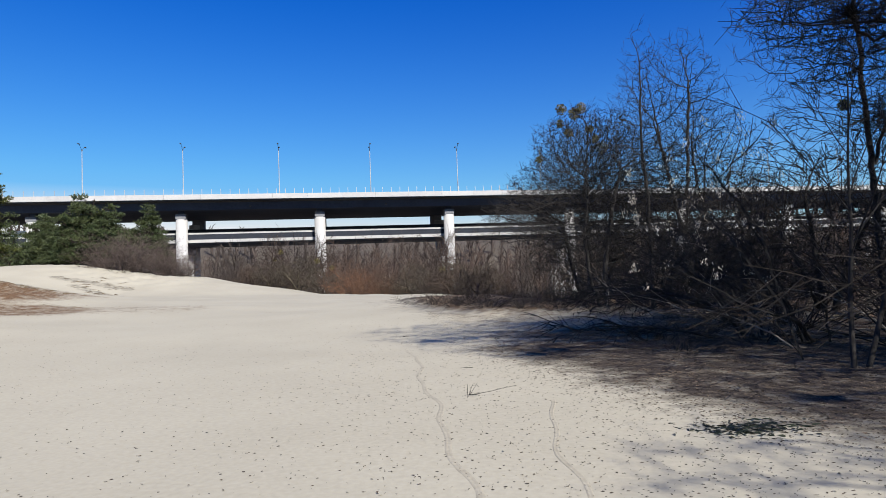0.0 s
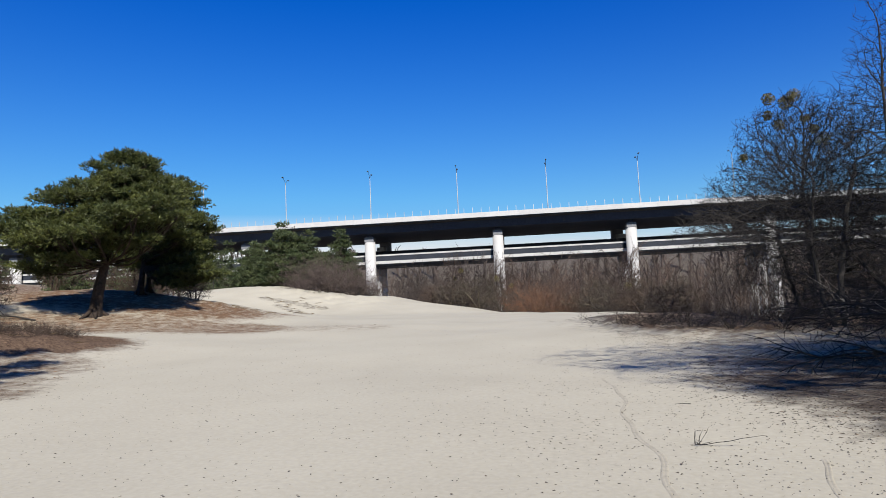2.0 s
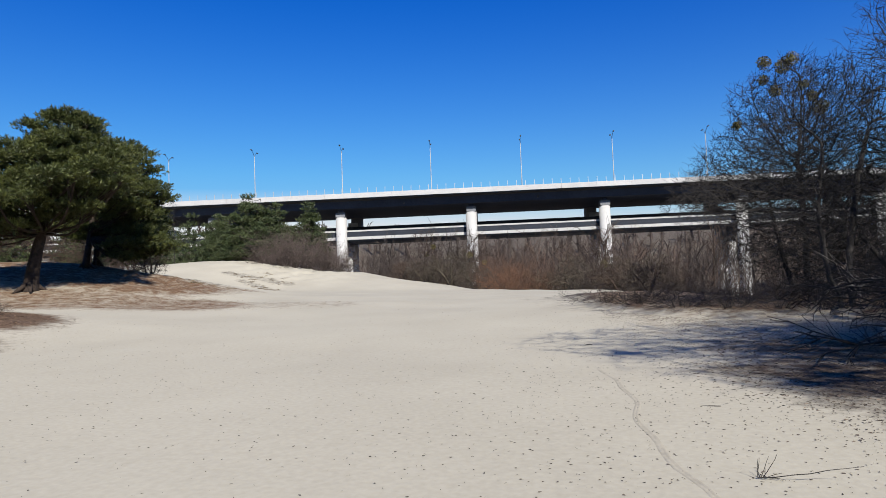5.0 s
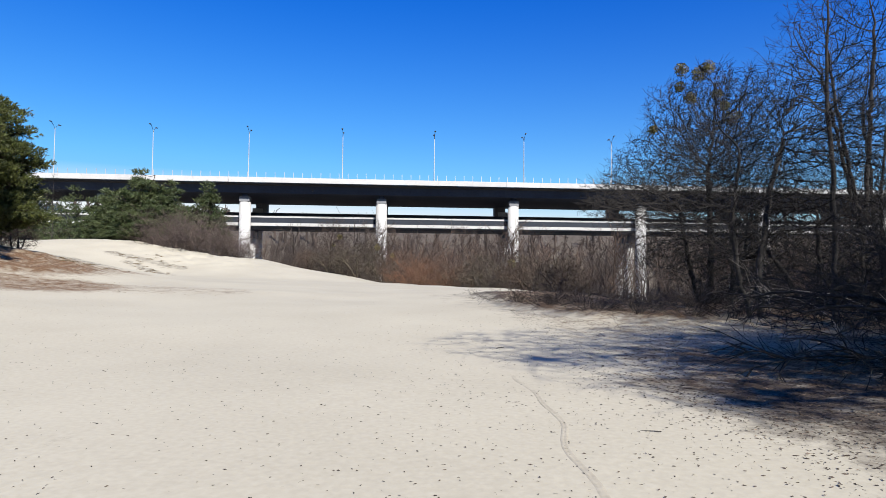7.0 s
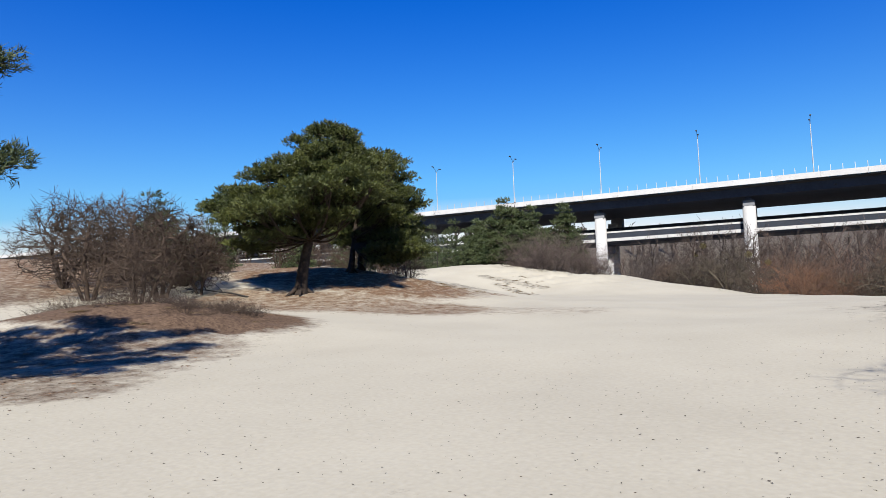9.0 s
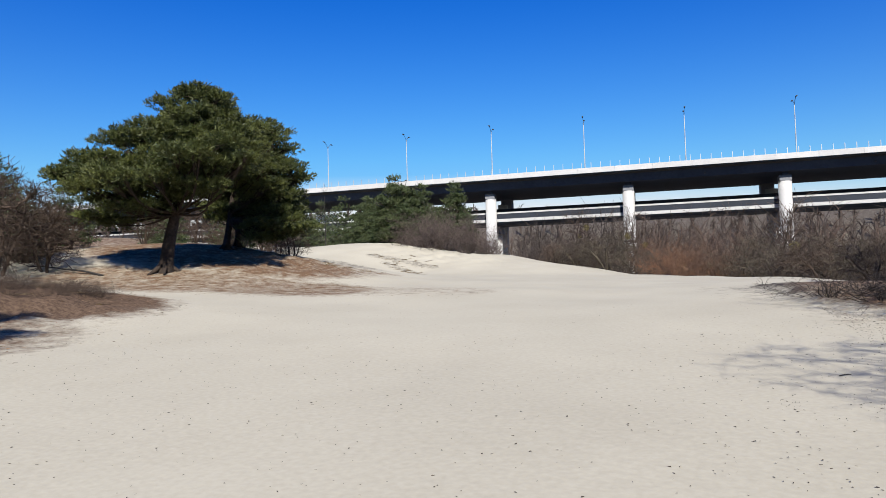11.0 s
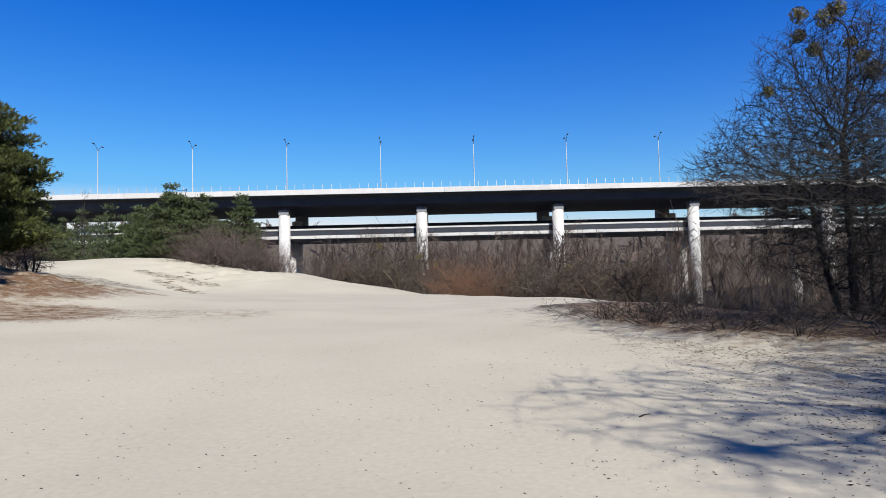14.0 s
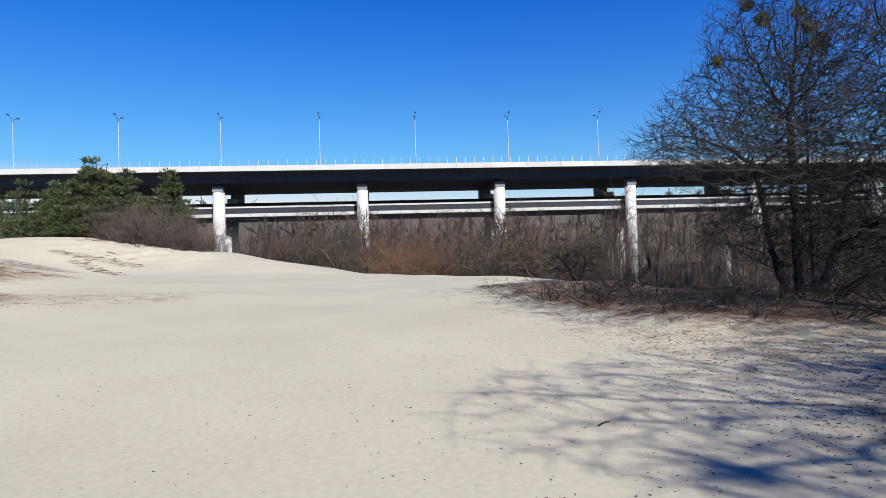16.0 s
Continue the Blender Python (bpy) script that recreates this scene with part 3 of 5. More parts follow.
bridge = tagged(new("bridge"), "long white concrete road bridge with two decks on tall columns", "bridge")
bridge.matrix_basis = BRIDGE
LONG0, LONG1 = -420, 520


def prism(section, x0, x1):
    """A closed section of (y, z) drawn out along x."""
    n = len(section)
    v = [(x0, y, z) for y, z in section] + [(x1, y, z) for y, z in section]
    f = [(k, (k + 1) % n, n + (k + 1) % n, n + k) for k in range(n)] + [tuple(range(n))[::-1], tuple(range(n, 2 * n))]
    return v, f


part("girder", mesh_of("girder", *prism([(-2.2, 21.75), (-1.2, 20.2), (23, 20.2), (24, 21.75)], LONG0, LONG1), CONCRETE_SHADED), bridge, "shaded blue-grey box girder")
part("roadway", mesh_of("roadway", *prism([(-3.6, 22.0), (-3.6, 22.25), (26, 22.25), (26, 22.0), (24.5, 21.76), (-2.4, 21.76)], LONG0, LONG1), ASPHALT), bridge)
panel = from_bm("fascia_panel", box(0.012, 7.82, -4.0, -3.62, 22.25, 23.4, 0.02), CONCRETE_WHITE)
for k in range(int(LONG0 / 7.83) + 1, int(LONG1 / 7.83)):
    part("fascia_panel", panel, bridge).location = (k * 7.83, 0, 0)
post = from_bm("railing_post", box(-0.05, 0.05, -3.86, -3.76, 23.41, 24.6), GALVANIZED)
for k in range(-70, 80):
    part("railing_post", post, bridge).location = (k * 2.03, 0, 0)
part("lower_deck", mesh_of("lower_deck", *prism([(2.95, 13.9), (2.95, 12.9), (4.5, 12.4), (12, 12.4), (13.5, 12.9), (13.5, 13.9)], LONG0, LONG1), CONCRETE_SHADED), bridge)
part("lower_fascia", from_bm("lower_fascia", box(LONG0, LONG1, 2.6, 2.93, 13.0, 13.72, 0.03), CONCRETE_WHITE), bridge)
part("barrier", from_bm("barrier", box(LONG0, LONG1, 2.66, 2.86, 13.74, 14.94), BARRIER), bridge, "dark noise barrier")
part("barrier_cap", from_bm("barrier_cap", box(LONG0, LONG1, 2.58, 3.0, 14.95, 15.32, 0.02), CONCRETE_WHITE), bridge, "white metal barrier rail")
part("barrier", from_bm("back_barrier", box(LONG0, LONG1, 13.1, 13.3, 13.92, 17.1), BARRIER), bridge, "dark noise barrier")
pipe = from_bm("drain_pipe", box(-0.22, 0.22, -1.95, -1.2, 20.7, 21.1, 0.06), LAMP_DARK)
for k in range(-8, 10):
    part("drain_pipe", pipe, bridge).location = (X1 + SPAN * (k + 0.5), 0, 0)


def cylinder(radius, z0, z1, segs=24, bevel=0.0):
    bm = bmesh.new()
    bmesh.ops.create_cone(bm, cap_ends=True, segments=segs, radius1=radius, radius2=radius, depth=z1 - z0, matrix=Matrix.Translation((0, 0, (z0 + z1) / 2)))
    if bevel:
        bmesh.ops.bevel(bm, geom=[e for e in bm.edges if abs(e.verts[0].co.z - e.verts[1].co.z) < 1e-4], offset=bevel, segments=2, affect="EDGES")
    for fc in bm.faces:
        fc.smooth = len(fc.verts) == 4
    return bm


column = from_bm("column", cylinder(1.28, -9, 18.3), CONCRETE_WHITE)
# The deck's shadow on the column tops is put into the cap's grey.
cap = from_bm("column_cap", box(-1.15, 1.15, -1.1, 1.1, 18.3, 19.55, 0.08), CONCRETE_GREY_SHADE)
bearing = from_bm("bearing", box(-0.6, 0.6, -0.6, 0.6, 19.56, 20.19, 0.03), CONCRETE_SHADED)
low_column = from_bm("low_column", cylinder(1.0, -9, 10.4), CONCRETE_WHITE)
# Block at the low columns' shaded tops, in the same shade-dark colour.
low_head = from_bm("low_crosshead", box(-1.1, 1.1, -2.6, 2.6, 10.41, 12.38, 0.06), CONCRETE_SHADED)
head = from_bm("crosshead", box(-1.4, 1.4, -1.5, 1.5, 17.2, 20.18, 0.08), CONCRETE_GREY_SHADE)
for k in range(-10, 12):
    x = X1 + SPAN * k
    part("column", column, bridge).location = (x, 1.2, 0)
    part("column_cap", cap, bridge).location = (x, 1.2, 0)
    part("bearing", bearing, bridge).location = (x, 1.2, 0)
    part("low_column", low_column, bridge).location = (x, 8.5, 0)
    part("low_crosshead", low_head, bridge).location = (x, 8.5, 0)
    part("column", column, bridge).location = (x, 15.2, 0)
    part("crosshead", head, bridge).location = (x, 21, 0)


def street_lamp():
    ob = tagged(new("street_lamp"), "tall thin pale double-arm lamp on the bridge", "street lamp", "lamps along the bridge")
    t = Tubes()
    t.add([Vector((0, 0, 0)), Vector((0, 0, 8)), Vector((0, 0, 15.6))], [0.15, 0.12, 0.085], 8)
    part("pole", t.mesh("lamp_pole", GALVANIZED, True), ob)
    for s in (1, -1):
        t = Tubes()
        t.add([Vector((0, 0, 15.2)), Vector((0, s * 0.7, 16.1)), Vector((0, s * 1.9, 16.7))], [0.06, 0.05, 0.05], 6)
        arm = part("arm", t.mesh("lamp_arm", LAMP_DARK), ob)
        part("lamp_head", from_bm("lamp_head", box(-0.17, 0.17, min(s * 1.7, s * 2.7), max(s * 1.7, s * 2.7), 16.66, 16.84, 0.03), LAMP_DARK), arm)
    return ob


lamp0 = street_lamp()
for k in range(-8, 12):
    m = BRIDGE @ Matrix.Translation((-31.28 + 23.75 * k, 16.68, 22.27))
    if k == -8:
        lamp0.matrix_basis = m
    else:
        copy_thing(lamp0, m)



def truck(label, length, tall_, paint, stripe):
    """A lorry seen from its side: chassis, cab with glass, box body with a coloured band, wheels."""
    ob = tagged(new("truck"), label, "truck", "vehicles on the lower deck")
    cab = part("cab", from_bm("cab", box(-length / 2, -length / 2 + 1.7, -1.1, 1.1, 0.55, tall_ * 0.72, 0.12), paint), ob)
    part("windscreen", from_bm("windscreen", box(-length / 2 - 0.02, -length / 2 + 0.03, -0.95, 0.95, tall_ * 0.42, tall_ * 0.66, 0.01), GLASS_DARK), cab)
    for s_ in (1, -1):
        part("side_window", from_bm("side_window", box(-length / 2 + 0.35, -length / 2 + 1.25, min(s_ * 1.085, s_ * 1.12), max(s_ * 1.085, s_ * 1.12), tall_ * 0.42, tall_ * 0.64, 0.01), GLASS_DARK), cab)
    body = part("box_body", from_bm("box_body", box(-length / 2 + 1.85, length / 2, -1.2, 1.2, 0.85, tall_, 0.05), paint), ob)
    for s_ in (1, -1):
        part("band", from_bm("band", box(-length / 2 + 2.0, length / 2 - 0.15, min(s_ * 1.205, s_ * 1.225), max(s_ * 1.205, s_ * 1.225), 0.95, tall_ * 0.5), stripe), body, "pale blue band")
    part("chassis", from_bm("chassis", box(-length / 2 + 0.2, length / 2 - 0.1, -0.5, 0.5, 0.5, 0.84), LAMP_DARK), ob)
    for x in (-length / 2 + 0.95, length / 2 - 1.2):
        for s_ in (1, -1):
            bm = cylinder(0.48, -0.15, 0.15, 18, 0.05)
            bmesh.ops.rotate(bm, verts=bm.verts, cent=(0, 0, 0), matrix=Matrix.Rotation(radians(90), 3, "X"))
            part("wheel", from_bm("wheel", bm, LAMP_DARK), ob).location = (x, s_ * 0.95, 0.48)
    return ob


WHITE_PAINT = noisy("white_vehicle_paint", (0.6, 0.6, 0.62), (0.72, 0.72, 0.74), 0.8, 6.0, 0.4, 0.0)
BLUE_BAND = noisy("pale_blue_paint", (0.2, 0.28, 0.5), (0.3, 0.38, 0.6), 0.8, 6.0, 0.4, 0.0)
GLASS_DARK = noisy("dark_window_glass", (0.01, 0.012, 0.015), (0.02, 0.022, 0.026), 0.5, 4.0, 0.08, 0.0)
for x, length, tall_ in ((-99, 7.0, 3.6), (-88, 5.2, 3.0), (-110, 5.6, 3.2)):
    truck("white box lorry with a pale blue band on the lower deck", length, tall_, WHITE_PAINT, BLUE_BAND).matrix_basis = BRIDGE @ Matrix.Translation((x, 6.6, 13.92))


# ---- pines ----
def stand(ob, x, y, turn=0.0, scale=1.0, sink=0.0):
    ob.matrix_basis = pose(x, y, ground_z(x, y) - sink, 0, 0, turn) @ Matrix.Scale(scale, 4)
    return ob


def copy_to(ob, x, y, turn=0.0, scale=1.0, sink=0.0):
    c = copy_thing(ob, Matrix())
    c.matrix_basis = pose(x, y, ground_z(x, y) - sink, 0, 0, turn) @ Matrix.Scale(scale, 4)
    return c


def seen_lobes(rows, ux, uy):
    """Lobes given as (aside, away, up, half width, half height) along the line of sight (ux, uy)."""
    return [(s * uy + d * ux, -s * ux + d * uy, h, w, w, t) for s, d, h, w, t in rows]


WAY = (-0.737, 0.674)
front = seen_lobes([(1.5, 0.2, 5.9, 2.1, 1.25), (1.7, 0.1, 6.95, 1.3, 0.7), (-0.35, 0, 5.4, 1.3, 0.75), (-1.5, 0, 4.1, 1.65, 0.95), (-1.7, 0.3, 2.6, 1.4, 0.7), (1.0, -0.6, 4.4, 1.6, 0.8), (3.2, 0.4, 5.5, 1.1, 0.8), (0.8, 1.6, 4.6, 1.8, 0.8), (-0.8, -1.5, 3.8, 1.3, 0.6), (0.9, -2.6, 4.1, 1.6, 0.65), (2.4, -2.3, 4.5, 1.4, 0.7), (-1.3, -2.5, 3.5, 1.2, 0.5), (0.7, -1.5, 3.3, 1.5, 0.45), (-1.0, -0.9, 2.7, 1.3, 0.45), (-2.5, 0.1, 3.8, 1.3, 0.55), (-2.1, -0.8, 3.2, 1.2, 0.5), (-1.9, -0.4, 4.7, 1.1, 0.6), (0.3, -1.2, 5.0, 1.3, 0.6)], *WAY)
tips = [q[:3] for q in seen_lobes([(-3.2, 0, 3.85, 1, 1), (-3.7, 0.2, 3.75, 1, 1), (-2.8, -0.2, 4.2, 1, 1), (1.2, 0, 7.3, 1, 1), (2.2, 0.2, 7.1, 1, 1)], *WAY)]
stand(pine("pine_tree", 3, 6.6, front, "broad spreading green pine on a sandy mound", lean=(0.03, 0.05), gap=0.78, tries=2600, tufts=270, blades=7, wide=0.02, pad=0.66, trunk_r=0.3, low=2.4, extra=tips), -22.3, 26.3)
rear = seen_lobes([(1.4, 0, 5.6, 1.9, 1.3), (2.0, -0.3, 3.6, 1.9, 1.4), (2.5, -0.6, 1.3, 1.5, 1.2), (2.2, -1.0, 0.9, 1.7, 0.8), (0.2, 0.4, 4.6, 1.7, 1.2), (1.2, 1.6, 3.4, 1.8, 1.4), (3.3, 0, 4.0, 0.9, 0.8)], *WAY)
stand(pine("pine_tree", 8, 6.6, rear, "slim-trunked dark green pine behind a broad one", trunk_r=0.19, gap=0.66, tries=1500, tufts=130, wide=0.023, low=1.6), -24.9, 32.6)
rear = seen_lobes([(0.4, 0, 4.6, 1.6, 1.2), (1.6, 0, 3.0, 1.7, 1.2), (2.2, 0.5, 1.4, 1.4, 0.9), (-0.9, 0, 3.0, 1.3, 0.7), (-0.6, 0, 1.8, 1.2, 0.5)], *WAY)
stand(pine("pine_tree", 9, 5.8, rear, "slim-trunked dark green pine behind a broad one", trunk_r=0.16, gap=0.66, tries=900, tufts=130, wide=0.023, low=1.2), -25.3, 33.9)
boughs = [(2.15, 2.0, 3.3), (1.85, 1.7, 3.1), (1.5, 1.4, 2.9), (1.1, 1.0, 2.7), (2.1, 1.95, 4.7), (1.95, 1.75, 4.35), (1.65, 1.45, 3.95), (1.3, 1.15, 3.6), (1.4, 1.7, 6.0), (1.1, 1.4, 5.65), (0.7, 1.0, 5.3), (2.4, 1.0, 2.9), (1.8, 0.8, 2.6), (2.3, 0.2, 4.0)]
stand(pine("pine_tree", 21, 7.0, [(-0.9, 0.0, 5.4, 1.9, 1.9, 1.0), (-0.6, -0.3, 3.9, 2.3, 2.1, 0.8), (-0.4, 0.0, 2.6, 2.5, 2.3, 0.5)], "tall green pine with upswept boughs beside the clearing", NEEDLES_DARK, gap=0.8, tries=220, tufts=330, blade=0.1, wide=0.008, blades=9, pad=0.46, low=1.2, extra=boughs), -13.2, 7.6)
young = stand(pine("pine_tree", 31, 6.6, cone_lobes(6.3, 2.7, 8), "young dense broad green pine on the dune", NEEDLES_DARK, trunk_r=0.13, gap=0.62, tries=1000, tufts=52, blades=6, blade=0.2, wide=0.036, pad=0.55, low=0.4, shell=0.7, sides=6), -33.4, 67.6, 0, 1.15)
copy_to(young, -35.7, 67.2, 140, 0.62), copy_to(young, -31.6, 68.8, 250, 1.04), copy_to(young, -37.6, 69.5, 60, 0.85), copy_to(young, -39.8, 71.5, 300, 0.95), copy_to(young, -34.9, 66.6, 200, 0.5)
slim = stand(pine("pine_tree", 32, 6.4, cone_lobes(6.2, 1.75, 7), "slender young green pine on the dune", NEEDLES_DARK, trunk_r=0.12, gap=0.55, tries=700, tufts=45, blades=6, blade=0.2, wide=0.036, pad=0.48, low=0.4, shell=0.7, sides=6), -27.9, 70.4, 40, 1.18)
copy_to(slim, -30.2, 71.0, 10, 0.72), copy_to(slim, -26.6, 71.4, 200, 0.55)
far_pine = stand(pine("pine_tree", 33, 7.4, cone_lobes(7.2, 2.6, 5), "small dark green pine farther off", NEEDLES_DARK, trunk_r=0.13, gap=0.85, tries=320, tufts=26, blades=5, blade=0.3, wide=0.04, pad=0.75, low=0.5, shell=0.6, sides=6), -41, 76, 0, 0.8)
for x, y, s, a in ((-46, 76, 0.9, 200), (-52, 80, 0.9, 80), (-38.5, 71, 0.6, 30), (-29.0, 24.6, 0.42, 20), (-31.3, 28.7, 0.5, 160), (-33, 36, 0.55, 260), (-31, 40, 0.45, 300), (-36, 44, 0.5, 10), (-41, 62, 0.5, 90), (-43.5, 58, 0.45, 130), (-45.5, 66, 0.6, 300), (-32.5, 25.8, 0.62, 40), (-36.5, 28.5, 0.6, 220)):
    copy_to(far_pine, x, y, a, s)

# ---- bare trees along the rim ----
# rows: side shoots, their length ratio, angle, wander, lift, segments
stand(crowned_tree("bare_tree", 5, [[(0.1, 0, -0.2), (-0.4, 0, 1.6), (-0.8, -0.2, 3.6)], [(0.2, 0.1, -0.2), (0.3, 0.2, 2.2), (0.2, 0.1, 5.0)], [(0.3, -0.1, -0.2), (1.1, -0.2, 2.0), (1.5, 0, 3.6)]],
      [(-0.1, 0, 4.5, 3.1, 2.8, 1.9), (0.3, 0, 6.5, 2.2, 2.0, 1.7), (-2.3, -0.4, 4.0, 1.6, 1.6, 0.8), (0.4, -0.4, 2.3, 2.7, 2.5, 1.3)], "leafless rounded tree with mistletoe balls", 8500, 0.17, 1.2, 0.17, 0.05, 0.0056, power=2.45, spurs=2.5, spur=0.33,
      mistletoe=[(-0.45, 0.6, 8.25, 0.2), (-0.1, 0, 7.9, 0.21), (0.15, -0.1, 8.1, 0.2), (-0.6, 0.3, 7.6, 0.15), (-0.3, 0.2, 7.2, 0.17), (1.0, 0.2, 6.6, 0.22), (0.7, 0, 6.9, 0.15), (-1.6, -0.2, 6.1, 0.13), (0.5, 0.1, 7.3, 0.15)]), 7.4, 26.9, 0, 1.1)
stand(crowned_tree("bare_tree", 6, [[(0, 0, -0.2), (-0.35, 0, 0.9), (-0.45, 0.1, 2.2), (-0.2, 0.2, 4.0)], [(0.1, 0, -0.2), (0.15, 0.1, 1.0), (0.5, 0.2, 3.0), (0.9, 0.3, 4.4)]],
      [(0.4, 0, 4.1, 2.5, 2.6, 2.0), (-1.9, 0, 2.6, 2.3, 2.2, 0.75), (1.8, 0.3, 3.6, 2.2, 2.4, 1.6), (0.4, -0.6, 2.2, 2.8, 2.4, 0.6)], "low leafless spreading tree on the bank", 6800, 0.15, 1.1, 0.175, 0.02, 0.0044, power=2.4, spurs=2.0, spur=0.24), 6.0, 19.9)
tall = stand(crowned_tree("bare_tree", 7, [[(0, 0, -0.2), (0.05, 0, 2.5), (-0.05, 0.05, 5.0), (0, 0, 7.6)]], [(0, 0, 5.0, 1.1, 1.1, 2.2), (0, 0, 7.2, 0.7, 0.7, 1.5)], "slender leafless tree with upright limbs", 700, 0.2, 1.2, 0.2, 0.35, 0.005, spurs=1.0, spur=0.3, crook=0.12), 7.1, 18.6)
forked = stand(crowned_tree("bare_tree", 8, [[(0, 0, -0.2), (0, 0, 2.2), (-0.5, 0.1, 4.2), (-0.9, 0.2, 6.2)], [(0.05, 0, 2.0), (0.3, 0, 3.6), (0.6, -0.1, 7.6)], [(0.05, 0.1, 2.2), (0.1, 0.5, 4.0), (-0.1, 0.9, 6.4)]], [(-0.2, 0.2, 6.3, 2.2, 2.2, 2.6), (0.6, 0, 8.0, 1.0, 1.0, 1.7), (-1.1, 0.2, 6.8, 1.0, 1.0, 1.6)], "leafless tree forking into upright limbs", 2200, 0.2, 1.2, 0.21, 0.3, 0.005, spurs=1.1, spur=0.3, crook=0.13), 9.4, 21.4, 30)
copy_to(forked, 11.4, 23.5, 140, 0.95), copy_to(tall, 9.2, 29, 70, 1.1)
for x, y, a, sc in ((-41, 65, 10, 0.8), (-38, 74, 90, 0.9), (-20.5, 12.2, 140, 0.6)):
    copy_to(tall, x, y, a, sc)
stand(crowned_tree("bare_tree", 14, [[(0, 0, -0.2), (0, 0, 2.0), (-0.1, 0, 4.5), (-0.25, 0, 9.6)], [(0, 0, 3.4), (0.5, -0.2, 5.2), (0.8, -0.2, 7.5)]], [(-0.4, 0, 6.8, 2.3, 2.3, 3.4), (-1.2, -0.5, 4.6, 1.5, 1.5, 1.0)], "tall leafless tree with a dark twig clump", 1500, 0.22, 1.4, 0.27, 0.2, 0.0045, spurs=1.2, spur=0.32, crook=0.14, nest=[(0.1, -0.1, 4.3, 0.38)], mistletoe=[(-1.0, -0.6, 4.5, 0.1)]), 9.6, 12.6)
over = stand(crowned_tree("bare_tree", 12, [[(0, 0, -0.2), (-0.3, 0.1, 2.4), (-1.0, 0.4, 4.6), (-2.4, 0.8, 6.2)], [(-0.4, 0.1, 2.6), (-0.1, 0.5, 5.0), (-0.8, 1.0, 7.4)]], [(-3.0, 0.9, 6.9, 4.0, 2.8, 1.2), (-2.4, 2.4, 5.6, 2.2, 1.5, 0.7)], "leafless tree mostly out of view shading the sand", 2300, 0.25, 1.6, 0.27, 0.02, 0.0075, power=2.85, spurs=1.7, spur=0.45, crook=0.14, bow=False), 9.7, 7.1)
# Copies mostly out of view, added to thicken the shadows on the sand.
copy_to(over, 12.6, -4.4, 8, 1.0), copy_to(over, 12.0, 10.2, 14, 0.92), copy_to(over, 16.4, 1.2, -6, 1.0), copy_to(over, 10.9, 8.3, -16, 0.8), copy_to(over, 12.2, 6.2, 8, 0.9), copy_to(over, 14.1, 4.0, 10, 1.25), copy_to(over, 16.2, 5.0, -12, 1.3), copy_to(over, 14.6, -2.0, -8, 1.1), copy_to(over, 12.9, 2.6, -4, 1.15)
LEANING = [(7, 0.45, 0.5, 0.05, 0.04, 8), (5, 0.5, 0.6, 0.09, 0.03, 5), (4, 0.5, 0.6, 0.1, 0.0, 3), (3, 0.6, 0.6, 0.1, 0.0, 2), (0, 0, 0, 0.1, 0.0, 1)]
leaning = stand(crowned_tree("bare_tree", 17, [[(0, 0, -0.2), (-0.25, 0.1, 0.8), (-0.8, 0.5, 1.9), (-1.5, 1.0, 2.9)], [(-0.2, 0.1, 0.7), (-0.3, 0.5, 2.0), (-0.9, 1.0, 3.2)], [(0.1, 0, -0.2), (-0.5, 0, 0.7), (-1.6, 0.2, 1.3)]], [(-1.3, 0.9, 2.9, 1.2, 1.1, 0.9), (-0.7, 0.7, 3.4, 0.9, 0.9, 0.7), (-1.9, 0.3, 1.5, 0.9, 0.8, 0.4)], "leaning grey leafless tree hung with pale seeds", 420, 0.17, 1.1, 0.24, 0.05, 0.0042, spurs=1.2, spur=0.25, bark=BARK_SUNLIT, crook=0.15, seeds=70), 5.85, 9.4)
copy_to(leaning, 7.1, 11.4, 25, 0.85)
stand(bare_tree("bare_tree", 18, 6.8, 2, 0.3, "dark leaning leafless tree at the thicket edge", LEANING, lean=(0.34, 0.15), bare=0.3, girth=0.9), 6.05, 8.5, 0, 0.85)
low_tree = stand(crowned_tree("bare_tree", 25, [[(0.4, 0, -0.1), (-0.2, 0, 0.5), (-1.6, 0.1, 0.9)], [(0.5, 0.2, -0.1), (0.0, 0.4, 0.9), (-0.9, 0.6, 1.6)], [(0.6, -0.2, -0.1), (0.3, -0.3, 0.8), (-0.6, -0.5, 1.3)]], [(-2.0, 0.1, 0.85, 1.9, 1.4, 0.55), (-0.4, 0.2, 1.5, 1.5, 1.4, 0.8)], "collapsed leafless bush sweeping low over the sand", 1300, 0.15, 1.2, 0.17, 0.05, 0.005, spurs=1.4, spur=0.25, crook=0.16), 6.5, 12.9)
copy_to(low_tree, 7.2, 14.9, -12, 1.1), copy_to(low_tree, 7.0, 11.2, 25, 0.8)

tangle = stand(crowned_tree("bare_tree", 26, [[(0, 0, -0.2), (-0.5, 0, 1.2), (-1.2, 0.2, 2.4)], [(0.2, 0.1, -0.2), (0.7, 0.2, 1.4), (1.4, 0.1, 2.6)], [(0.1, -0.1, -0.2), (0.1, -0.4, 1.6), (0, -0.5, 3.2)]], [(0, 0, 1.9, 3.4, 2.6, 1.6), (0.2, 0, 3.4, 2.2, 2.0, 1.1)], "tangled dark leafless bush tree on the bank", 3000, 0.17, 1.3, 0.21, 0.03, 0.007, spurs=1.2, spur=0.34, bow=False), 9.4, 24.0)
